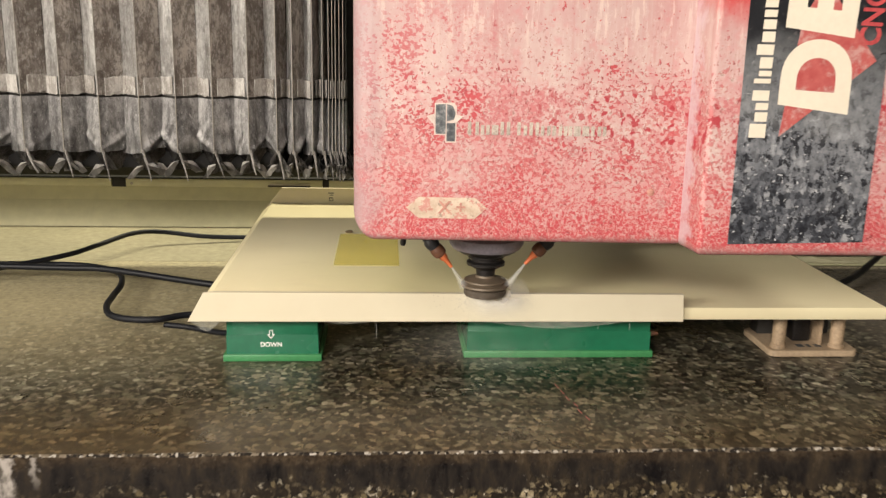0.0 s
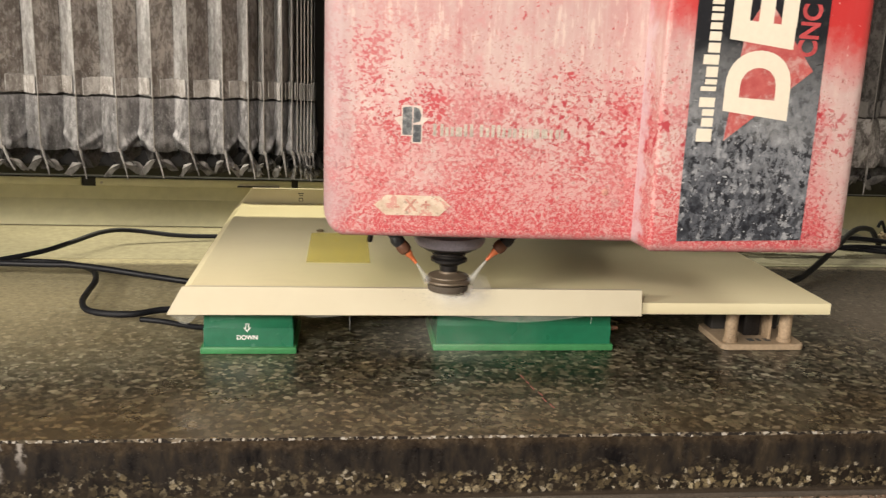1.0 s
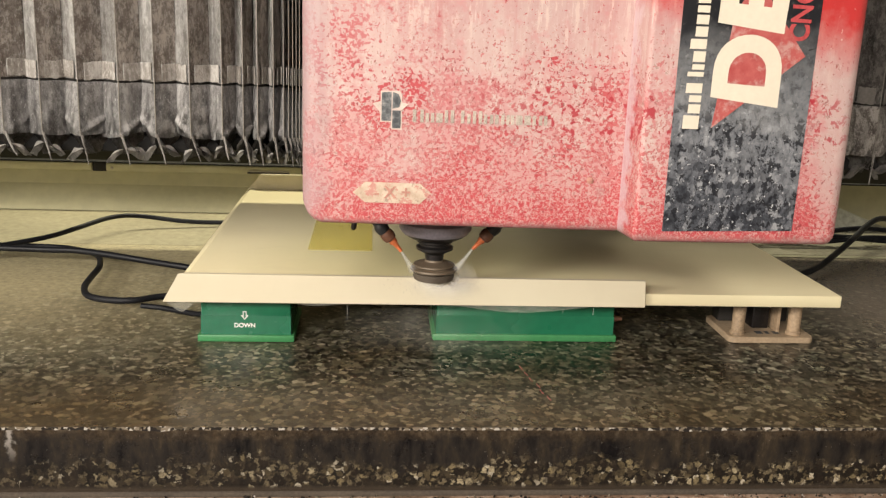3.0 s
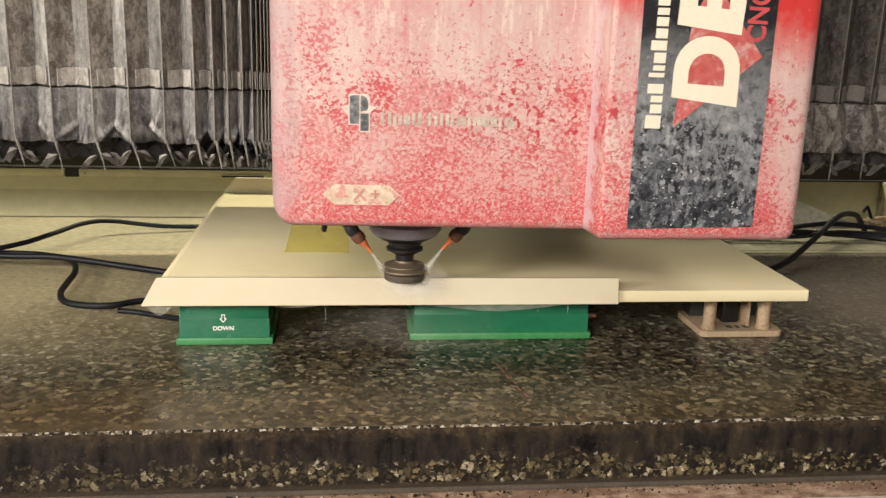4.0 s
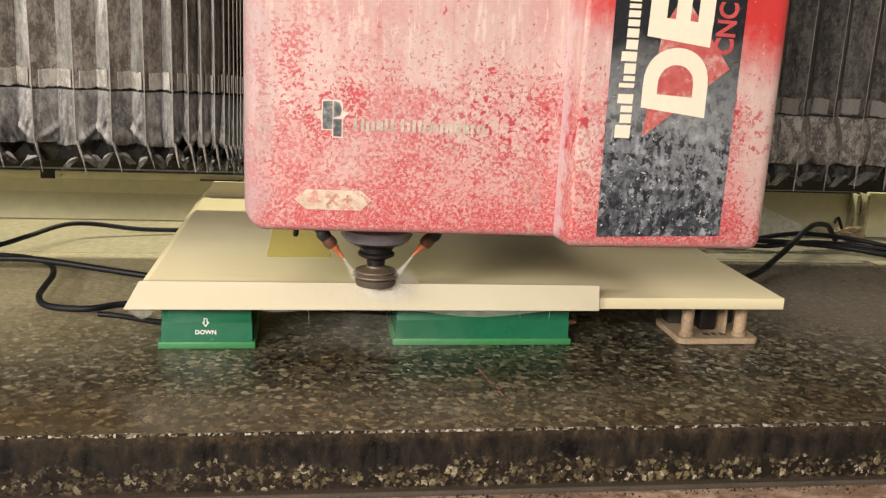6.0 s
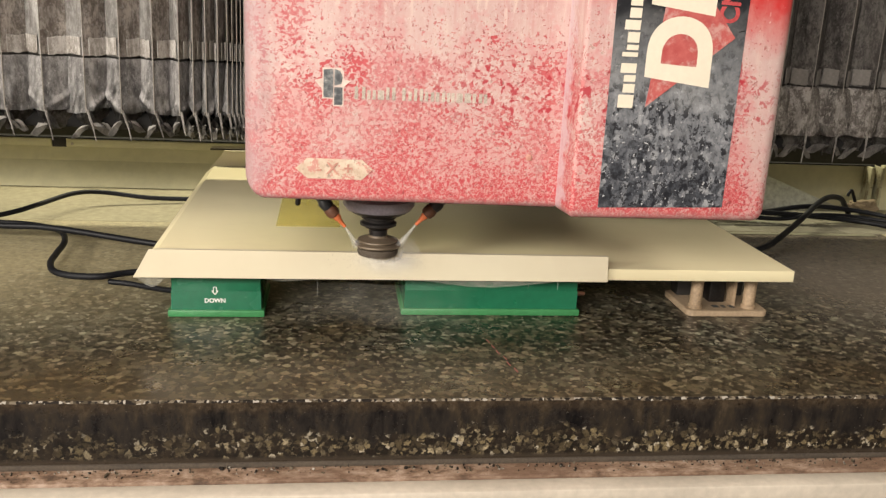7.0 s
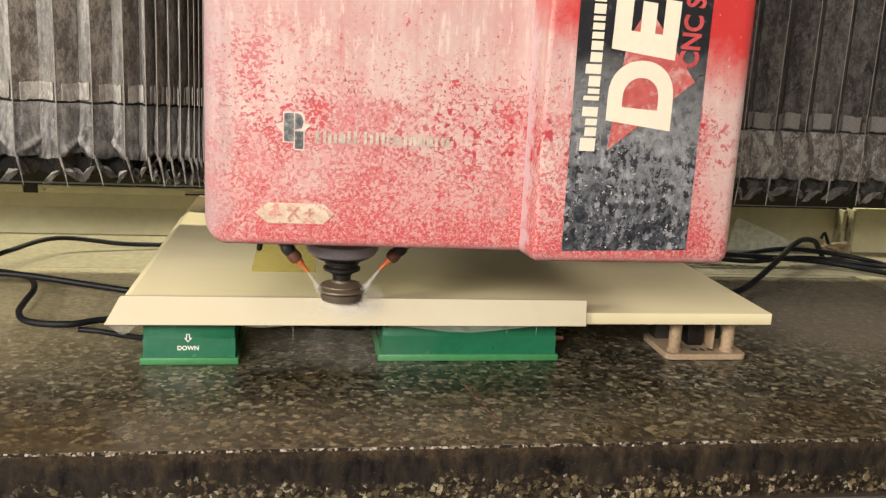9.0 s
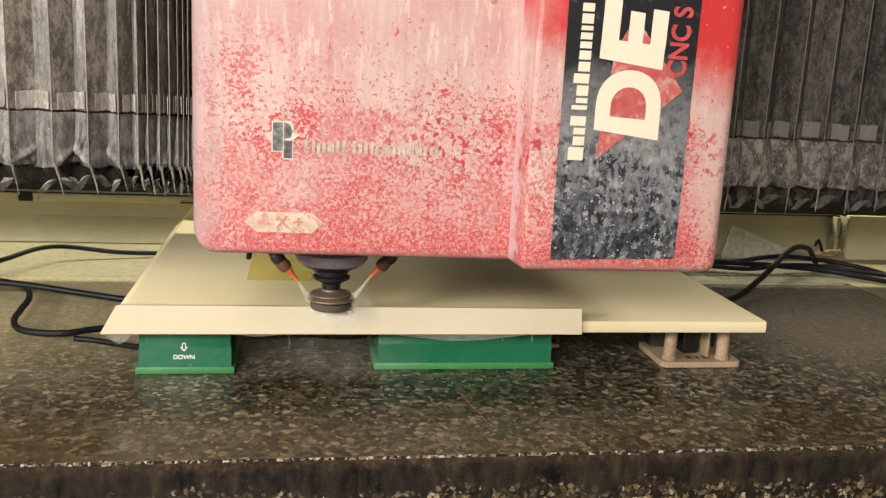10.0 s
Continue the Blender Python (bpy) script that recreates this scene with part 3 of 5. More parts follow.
M_COLLAR = plain("grey_spindle_nose", (0.27, 0.245, 0.285), 0.42, 0.2, 0.35, 40)
M_BRASS = plain("brown_bonded_wheel", (0.15, 0.115, 0.08), 0.5, 0.25, 0.35, 50)
M_GRIT = plain("dark_bonded_grit", (0.075, 0.058, 0.042), 0.75, 0.0, 0.45, 70)
M_HOSE = plain("black_segmented_hose", (0.022, 0.023, 0.027), 0.42, 0, 0.4, 40)
M_ORANGE = plain("orange_nozzle", (0.62, 0.165, 0.06), 0.45, 0, 0.2, 40)
M_RUSTY = plain("brown_hose_joint", (0.13, 0.055, 0.03), 0.5, 0, 0.35, 40)
M_CHIP_BROWN = plain("spot_brown", (0.17, 0.12, 0.06), 0.6, 0, 0.4, 60)
M_CRAYON = plain("rubbed_red_crayon", (0.30, 0.10, 0.085), 0.7, 0, 0.4, 80)
M_RAG = plain("dirty_tan_cloth", (0.20, 0.15, 0.088), 0.8, 0, 0.35, 40)
# Darker copy of the tape, coloured for the dimmer right bellows.
M_TAPE_DARK = plain("dim_tape", (0.14, 0.13, 0.118), 0.65, 0, 0.35, 30)
M_CABLE = plain("black_cable_jacket", (0.006, 0.0065, 0.009), 0.48, 0, 0.4, 30)
M_CABLE.node_tree.nodes["Principled BSDF"].inputs["Specular IOR Level"].default_value = 0.25
M_OLIVE = plain("cream_green_painted_steel", (0.61, 0.575, 0.365), 0.4, 0, 0.14, 5)


def stained_paint():
    """Pale green paint with rust and slurry runs."""
    k = Mat("rust_streaked_paint", 0.45)
    col = k.ramp(k.noise(20, 5), ((0.3, (0.40, 0.38, 0.24)), (0.7, (0.52, 0.49, 0.33))))
    col = k.mix(k.ramp(k.noise(50, 6, 0.7, k.at(1, 1, 0.3)), ((0.50, 0.0), (0.60, 0.85))), col, (0.16, 0.105, 0.055))
    k.colour(k.mix(k.ramp(k.noise(90, 5), ((0.60, 0.0), (0.66, 0.8))), col, (0.05, 0.042, 0.03)))
    return k.m


M_STAINED = stained_paint()
M_TRAY_WET = plain("wet_grey_slurry_paint", (0.25, 0.235, 0.18), 0.3, 0, 0.4, 12)
M_TRAY = plain("slurry_stained_paint", (0.31, 0.28, 0.18), 0.62, 0, 0.35, 9)
M_GUTTER = plain("grey_green_paint", (0.22, 0.21, 0.145), 0.4, 0, 0.3, 9)
M_BRIDGE = plain("dark_bridge_steel", (0.030, 0.028, 0.026), 0.6, 0.1, 0.4, 10)


def rusty():
    """Slurry and rust on the ledge: tan crust, brown rust, dark wet streaks along the stone."""
    k = Mat("rust_stained_ledge", 0.75)
    col = k.ramp(k.noise(55, 7, 0.72, k.at(0.6, 1, 1)), ((0.36, (0.06, 0.035, 0.022)), (0.46, (0.16, 0.098, 0.062)), (0.56, (0.26, 0.18, 0.13)), (0.68, (0.37, 0.285, 0.225))))
    col = k.mix(k.ramp(k.noise(16, 5, 0.65, k.at(0.4, 1, 1)), ((0.48, 0.0), (0.62, 0.75))), col, (0.12, 0.068, 0.042))
    k.colour(col)
    k.bump(k.noise(180, 5, 0.7), 0.6, 0.002)
    return k.m


M_RUST = rusty()
M_WHITE = plain("white_painted_rail", (0.46, 0.41, 0.345), 0.5, 0, 0.2, 14)
M_BASE = plain("worn_tan_base", (0.36, 0.27, 0.18), 0.45, 0, 0.3, 30)
M_TAN = plain("tan_plastic_block", (0.31, 0.225, 0.145), 0.5, 0, 0.5, 40)
M_YELLOW = clear("yellow_film", (0.84, 0.73, 0.11), 0.3, 0.31, 1.33, 0.12)
M_WATER = clear("water_film", (0.66, 0.66, 0.58), 0.15, 0.22)
M_MIST = clear("water_spray", (0.95, 0.93, 0.89), 0.9, 0.10)
M_VEIL = clear("water_veil", (0.86, 0.86, 0.82), 0.9, 0.12)
M_ACRYLIC = clear("clear_acrylic", (0.76, 0.77, 0.66), 0.2, 0.55, 1.49, 0.3)
M_DRIFT = drift()
M_HALL = plain("hall_paint", (0.42, 0.395, 0.34), 0.8, 0, 0.1, 2)
M_FLOOR = plain("wet_concrete", (0.17, 0.155, 0.135), 0.5, 0, 0.3, 2)

# ---------------------------------------------------------------- mesh helpers


def mesh_of(name, bm, *mats, smooth=False):
    me = bpy.data.meshes.new(name)
    bmesh.ops.recalc_face_normals(bm, faces=bm.faces)
    bm.to_mesh(me)
    bm.free()
    for m in mats:
        me.materials.append(m)
    if smooth:
        me.shade_smooth()
        me.set_sharp_from_angle(angle=radians(38))
    return me


def part(name, bm, material, parent=None, label="", smooth=True, at=None):
    mats = material if isinstance(material, (list, tuple)) else [material]
    ob = new(name, mesh_of(name, bm, *mats, smooth=smooth))
    if parent:
        ob.parent = parent
    if at is not None:
        ob.matrix_local = at
    return tagged(ob, label)


def thing(name, label, category, at=None, group=""):
    ob = new(name)
    ob.empty_display_size = 0.05
    if at is not None:
        ob.matrix_world = at
    return tagged(ob, label, category, group)


def box(x0, x1, y0, y1, z0, z1, bevel=0.0, segs=2, bm=None):
    bm = bm or bmesh.new()
    made = bmesh.ops.create_cube(bm, size=1.0)["verts"]
    for v in made:
        v.co = ((x0 + x1) / 2 + v.co.x * (x1 - x0), (y0 + y1) / 2 + v.co.y * (y1 - y0), (z0 + z1) / 2 + v.co.z * (z1 - z0))
    if bevel:
        edges = list({e for v in made for e in v.link_edges})
        bmesh.ops.bevel(bm, geom=edges, offset=bevel, segments=segs, affect="EDGES", profile=0.5)
    return bm


def lathe(profile, sides=32, bm=None, centre=(0, 0)):
    """Turned solid about z; profile is (radius, z) from bottom to top."""
    bm = bm or bmesh.new()
    rings = []
    for r, z in profile:
        rings.append([bm.verts.new((centre[0] + r * math.cos(2 * math.pi * i / sides), centre[1] + r * math.sin(2 * math.pi * i / sides), z)) for i in range(sides)])
    for a, b in zip(rings, rings[1:]):
        for i in range(sides):
            j = (i + 1) % sides
            bm.faces.new((a[i], a[j], b[j], b[i]))
    bm.faces.new(rings[0][::-1])
    bm.faces.new(rings[-1])
    return bm


def sweep(points, radius, sides=10, bm=None, smooth=6):
    """A round bar along a smooth line through the points."""
    bm = bm or bmesh.new()
    pts = [Vector(p) for p in points]
    line = []
    for i in range(len(pts) - 1):
        p0, p1, p2, p3 = pts[max(i - 1, 0)], pts[i], pts[i + 1], pts[min(i + 2, len(pts) - 1)]
        for s in range(smooth):
            u = s / smooth
            line.append(0.5 * ((2 * p1) + (p2 - p0) * u + (2 * p0 - 5 * p1 + 4 * p2 - p3) * u * u + (3 * p1 - p0 - 3 * p2 + p3) * u ** 3))
    line.append(pts[-1])
    rings = []
    up = Vector((0.13, 0.2, 1)).normalized()
    for i, p in enumerate(line):
        d = (line[min(i + 1, len(line) - 1)] - line[max(i - 1, 0)]).normalized()
        a = d.cross(up)
        a = a.normalized() if a.length > 1e-4 else Vector((1, 0, 0))
        b = d.cross(a)
        r = radius(i / (len(line) - 1)) if callable(radius) else radius
        rings.append([bm.verts.new(p + r * (math.cos(2 * math.pi * k / sides) * a + math.sin(2 * math.pi * k / sides) * b)) for k in range(sides)])
    for a, b in zip(rings, rings[1:]):
        for k in range(sides):
            j = (k + 1) % sides
            bm.faces.new((a[k], a[j], b[j], b[k]))
    bm.faces.new(rings[0][::-1])
    bm.faces.new(rings[-1])
    return bm


def rounded_outline(points, radii, steps=6):
    out = []
    n = len(points)
    for i in range(n):
        p, a, b = Vector(points[i]), Vector(points[i - 1]), Vector(points[(i + 1) % n])
        r = radii[i]
        if r <= 0:
            out.append(p)
            continue
        da, db = (a - p).normalized(), (b - p).normalized()
        half = da.angle(db) / 2
        t = r / math.tan(half)
        c = p + (da + db).normalized() * (r / math.sin(half))
        s, e = p + da * t - c, p + db * t - c
        turn = s.angle_signed(e)
        for k in range(steps + 1):
            ang = -turn * k / steps
            out.append(c + Vector((s.x * math.cos(ang) - s.y * math.sin(ang), s.x * math.sin(ang) + s.y * math.cos(ang))))
    return out


def inset(outline, d):
    out = []
    n = len(outline)
    for i in range(n):
        a, p, b = outline[i - 1], outline[i], outline[(i + 1) % n]
        n1, n2 = (p - a).normalized(), (b - p).normalized()
        m = (Vector((-n1.y, n1.x)) + Vector((-n2.y, n2.x)))
        m = m.normalized() if m.length > 1e-6 else Vector((-n1.y, n1.x))
        out.append(p + m * d)
    return out


def flat_shape(points, y, thick=0.0006, bm=None):
    """A thin plate with the outline (x, z), facing -y, its back at y."""
    bm = bm or bmesh.new()
    front = [bm.verts.new((x, y - thick, z)) for x, z in points]
    back = [bm.verts.new((x, y, z)) for x, z in points]
    bm.faces.new(front)
    n = len(points)
    for i in range(n):
        bm.faces.new((front[i], back[i], back[(i + 1) % n], front[(i + 1) % n]))
    return bm


def lettering(name, text, size, m, material, parent, bold=0.0, label=""):
    """Built-in font, turned into a thin mesh; it reads along its local x and stands along local y."""
    cu = bpy.data.curves.new(name, "FONT")
    cu.body, cu.size, cu.extrude, cu.offset = text, size, 0.0004, bold
    cu.align_x, cu.align_y = "CENTER", "CENTER"
    tmp = bpy.data.objects.new(name, cu)
    scene.collection.objects.link(tmp)
    me = bpy.data.meshes.new_from_object(tmp.evaluated_get(bpy.context.evaluated_depsgraph_get()))
    bpy.data.objects.remove(tmp)
    me.materials.append(material)
    ob = new(name, me)
    ob.parent = parent
    ob.matrix_local = m
    return tagged(ob, label)


# ---------------------------------------------------------------- hall round the machine


def hall():
    def wall(name, b, mat, label):
        tagged(part(name, b, mat, smooth=False), label, kind="structure")
    wall("floor", box(-5, 6, -5, 5, -0.1, 0), M_FLOOR, "grey wet concrete workshop floor")
    wall("ceiling", box(-5, 6, -5, 5, 4.2, 4.3), M_HALL, "plain painted workshop ceiling")
    wall("wall_north", box(-5, 6, 5, 5.15, 0, 4.2), M_HALL, "plain painted workshop wall")
    wall("wall_south", box(-5, 6, -5.15, -5, 0, 4.2), M_HALL, "plain painted workshop wall")
    wall("wall_west", box(-5.15, -5, -5, 5, 0, 4.2), M_HALL, "plain painted workshop wall")
    wall("wall_east", box(6, 6.15, -5, 5, 0, 4.2), M_HALL, "plain painted workshop wall")


hall()

# ---------------------------------------------------------------- stone table and its frame
X0, X1, YF, YB = -1.5, 2.6, -0.334, 1.30


def stone_table():
    top = thing("machine_table", "thick brown granite machine bed, wet, its front arris chipped", "machine table", pose(0, 0, T))
    bm = bmesh.new()
    rnd = random.Random(4)
    n = 820
    rows = []
    for i in range(n + 1):
        x = X0 + (X1 - X0) * i / n
        big = max(0.0, noise.noise((x * 22, 1.3, 0))) ** 1.5
        a = 0.0022 + 0.006 * big + 0.0010 * noise.noise((x * 130, 0, 2))
        d = 0.0022 + 0.004 * big + 0.0012 * noise.noise((x * 110, 5, 2))
        rows.append([(x, YB, 0.0), (x, YF + a + 0.012, 0.0), (x, YF + a, 0.0), (x, YF + a * 0.35, -d * 0.7), (x, YF, -d - 0.001), (x, YF, -0.012), (x, YF, -0.100), (x, YB, -0.100)])
    vs = [[bm.verts.new(p) for p in r] for r in rows]
    for a, b in zip(vs, vs[1:]):
        for j in range(len(a) - 1):
            f = bm.faces.new((a[j], b[j], b[j + 1], a[j + 1]))
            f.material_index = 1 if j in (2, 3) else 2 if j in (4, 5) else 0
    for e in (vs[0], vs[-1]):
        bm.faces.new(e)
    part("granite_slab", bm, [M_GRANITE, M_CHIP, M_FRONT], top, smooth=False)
    rnd = random.Random(9)
    for k in range(6):
        x, y = 0.530 + 0.0045 * k + 0.004 * rnd.random(), -0.105 - 0.024 * k
        part("crayon_mark", sweep([(x, y, 0.0002), (x + 0.001, y - 0.007, 0.0003), (x + 0.003, y - 0.015, 0.0002)], 0.0007, 5, smooth=3), M_CRAYON, top, "faint red crayon stroke")
    frame_ob = thing("table_frame", "white painted steel frame with a rust-stained ledge under the stone", "frame", pose(0, 0, 0))
    part("rusty_ledge", box(X0, X1, YF - 0.038, YB, T - 0.118, T - 0.1005, 0.002), M_RUST, frame_ob, "rust and slurry stained ledge")
    part("rubber_gasket", box(X0, X1, YF - 0.004, YF + 0.03, T - 0.1002, T - 0.0935, 0.001), M_JOINT, frame_ob, "thin dark joint under the stone")
    part("front_rail", box(X0, X1, YF - 0.074, YF - 0.0395, T - 0.17, T - 0.103, 0.004), M_WHITE, frame_ob, "white painted rail")
    for x in (X0 + 0.1, 0.5, X1 - 0.2):
        for y in (-0.2, 1.1):
            part("leg", box(x, x + 0.12, y, y + 0.12, 0, T - 0.118, 0.005), M_WHITE, frame_ob)


stone_table()


def ledge_grit():
    """Stone chips and dried slurry crumbs along the ledge."""
    rnd = random.Random(31)
    bm = bmesh.new()
    for k in range(520):
        x = rnd.uniform(-0.35, 1.35)
        r = rnd.uniform(0.0008, 0.0028) * (0.6 + rnd.random() ** 3)
        y = YF - 0.004 - abs(rnd.gauss(0, 0.012))
        if y < YF - 0.036:
            continue
        m = Matrix.Translation((x, y, T - 0.1005 + r * 0.45)) @ Euler((rnd.random() * 6, rnd.random() * 6, 0)).to_matrix().to_4x4() @ Matrix.Diagonal((1, rnd.uniform(0.5, 1), rnd.uniform(0.4, 0.8), 1))
        bmesh.ops.create_icosphere(bm, subdivisions=1, radius=r, matrix=m)
    tagged(part("ledge_grit", bm, M_CHIP, smooth=False), "stone chips and dried slurry crumbs on the ledge", "grit", kind="stuff")


ledge_grit()


def splash_wall():
    w = thing("splash_guard", "pale yellow-green painted steel splash guard behind the table", "splash guard", pose(0, 0, T))
    part("rear_tray", box(X0, 0.9695, 0.660, 1.0975, 0.0002, 0.0007), M_TRAY, w, "pale slurry-stained tray")
    part("rear_tray", box(0.9700, 1.849, 0.660, 0.9985, 0.0005, 0.0035, 0.001), M_TRAY_WET, w, "pale slurry-stained tray")
    part("tray_lip", box(1.12, 1.70, 0.640, 0.6595, 0.0004, 0.0022, 0.0006), M_GUTTER, w, "dull front lip of the tray")
    part("back_panel", box(X0, 0.9700, 1.098, 1.118, -0.3, 0.126, 0.002), M_OLIVE, w)
    part("jog_panel", box(0.9705, 0.9900, 1.000, 1.118, -0.3, 0.126, 0.002), M_OLIVE, w)
    part("right_panel", box(0.9905, 1.8995, 1.000, 1.020, -0.3, 0.128, 0.002), M_OLIVE, w)
    # Added sheet that hides the lit hall and darkens the gap above the guard.
    part("dark_backing", box(X0, X1, 1.302, 1.312, -0.45, 0.22, 0.002), M_BRIDGE, w, "dark sheet added behind the guard for the shaded gap")
    part("top_lip", box(0.9905, 1.885, 0.985, 1.003, 0.1285, 0.1325, 0.001), M_LIP, w, "matt black top lip, keeps the panel edge dark")
    # This lip is added to keep the back-lit panel edge dark.
    part("top_lip", box(X0, 0.9695, 1.086, 1.120, 0.1265, 0.1295, 0.001), M_LIP, w, "matt black top lip, keeps the panel edge dark")
    # folded sheet that leans back from the tray in flats
    prof = [(1.0970, 0.102), (1.0950, 0.102), (1.0890, 0.066), (1.0700, 0.039), (1.0400, 0.0009), (1.0970, 0.0009)]
    bm = bmesh.new()
    ends = [[bm.verts.new((x, y, z)) for y, z in prof] for x in (X0, 0.968)]
    bm.faces.new(ends[0])
    bm.faces.new(ends[1][::-1])
    for k in range(len(prof)):
        q = (k + 1) % len(prof)
        bm.faces.new((ends[0][k], ends[1][k], ends[1][q], ends[0][q]))
    part("folded_sheet", bm, M_OLIVE, w, smooth=False)
    part("rail_near", box(X0, -0.4895, 1.089, 1.0975, 0.103, 0.125, 0.002), M_OLIVE, w)
    part("rail_far", box(-0.4505, 0.0890, 1.089, 1.0975, 0.103, 0.125, 0.002), M_OLIVE, w)
    part("rail_far", box(0.1075, 0.965, 1.089, 1.0975, 0.103, 0.125, 0.002), M_OLIVE, w)
    # Dark plate in place of the shaded gap between two rails.
    part("rail_gap_shade", box(0.0895, 0.1070, 1.0945, 1.0972, 0.101, 0.127, 0.001), M_GAP_SHADE, w, "dark plate painted as the shaded gap between the rails")
    part("strap", box(-0.058, 0.056, 1.0835, 1.0888, 0.1105, 0.1140, 0.001), M_WHITE, w, "thin pale strap across the rail")
    # The strap's shadow, built as a thin dark bar.
    part("strap_shadow", box(-0.062, 0.056, 1.0855, 1.0888, 0.1055, 0.1102, 0.001), M_GAP_SHADE, w, "dark bar painted as the shadow under the strap")
    # Same stand-in for the shaded gap at the near rail.
    part("rail_gap_shade", box(-0.489, -0.451, 1.0945, 1.0972, 0.101, 0.127, 0.001), M_GAP_SHADE, w, "dark plate painted as the shaded gap between the rails")
    part("rail_screw", lathe([(0.004, 0), (0.004, 0.002), (0.0025, 0.003)], 12), M_WHITE, w, at=pose(-0.434, 1.0885, 0.112, 90))
    part("corner_post", box(1.858, 1.872, 0.955, 0.9990, 0.0040, 0.130, 0.004), M_STAINED, w)
    part("post_flange", box(1.884, 1.894, 0.945, 0.9990, 0.0040, 0.132, 0.003), M_STAINED, w)
    part("end_panel", box(1.900, X1, 0.960, 0.980, 0.0005, 0.136, 0.002), M_OLIVE, w)
    part("side_tray", box(1.722, X1, -0.10, 0.6595, 0.0005, 0.0032, 0.001), M_TRAY, w, "pale slurry-stained tray")
    part("side_tray", box(1.8500, X1, 0.660, 0.9595, 0.0005, 0.0032, 0.001), M_TRAY, w, "pale slurry-stained tray")


splash_wall()

# ---------------------------------------------------------------- cream stone workpiece and its supports


def workpiece():
    s = thing("stone_countertop", "cream stone slab with upright edge strip on green suction pods", "stone slab", pose(0, 0, T))
    bm = box(-0.046, 1.100, -0.030, 0.862, 0.0820, 0.1025)
    for v in bm.verts:
        if v.co.x < 0 and v.co.z > 0.09:
            v.co.x = -0.0235
    bmesh.ops.bevel(bm, geom=bm.edges[:], offset=0.0012, segments=2, affect="EDGES", profile=0.5)
    part("slab", bm, M_SLAB, s)
    # edge strip with a mitred end
    bm = bmesh.new()
    prof = [(-0.046, 0.0815), (0.752, 0.0815), (0.749, 0.1275), (-0.0195, 0.1295)]
    f = [bm.verts.new((x, -0.040, z)) for x, z in prof]
    b = [bm.verts.new((x + (0.012 if i in (0, 3) else 0), -0.0305, z)) for i, (x, z) in enumerate(prof)]
    bm.faces.new(f)
    bm.faces.new(b[::-1])
    for i in range(4):
        bm.faces.new((f[i], b[i], b[(i + 1) % 4], f[(i + 1) % 4]))
    bmesh.ops.bevel(bm, geom=bm.edges[:], offset=0.0006, segments=1, affect="EDGES")
    part("edge_strip", bm, M_STONE, s, "upright cream edge strip with a mitred end", smooth=False)
    bm = bmesh.new()
    prof = [(-0.046, 0.0820), (1.100, 0.0820), (1.100, 0.1415), (0.002, 0.1415)]
    f = [bm.verts.new((x, 0.8625, z)) for x, z in prof]
    b = [bm.verts.new((x, 0.8745, z)) for x, z in prof]
    bm.faces.new(f)
    bm.faces.new(b[::-1])
    for i in range(4):
        bm.faces.new((f[i], b[i], b[(i + 1) % 4], f[(i + 1) % 4]))
    part("back_strip", bm, M_STONE, s, "upright cream strip along the back edge", smooth=False)
    for x0, x1, z0, z1 in ((0.1195, 0.1340, 0.1285, 0.1310), (0.1230, 0.1330, 0.1235, 0.1255), (0.1215, 0.1235, 0.1095, 0.1180), (0.1215, 0.1320, 0.1165, 0.1185), (0.1305, 0.1325, 0.1095, 0.1160), (0.1215, 0.1320, 0.1090, 0.1105)):
        part("pen_mark", box(x0, x1, 0.8618, 0.8624, z0, z1), M_DARK_INK, s, "grey pen stroke", smooth=False)
    film = box(0.168, 0.292, 0.235, 0.505, 0.1027, 0.1031)
    y = part("film", film, M_YELLOW, None, smooth=False)
    y.name = "yellow_sheet"
    y.matrix_world = pose(0, 0, T)
    tagged(y, "thin translucent yellow sheet lying on the cream slab", "plastic sheet")


workpiece()


# Brown smear of unknown origin, shaped as a small raised lump.
def brown_speck():
    bm = bmesh.new()
    bmesh.ops.create_icosphere(bm, subdivisions=2, radius=1)
    for v in bm.verts:
        v.co = Vector((v.co.x * 0.009, v.co.y * 0.012, (v.co.z + 1) * 0.0022)) * (1 + 0.3 * noise.noise(v.co * 1.7))
    ob = part("brown_speck", bm, M_CHIP_BROWN, smooth=False)
    ob.matrix_world = pose(0.187, 0.521, T + 0.1026)
    tagged(ob, "small raised brown spot on the cream slab", "chip")


brown_speck()


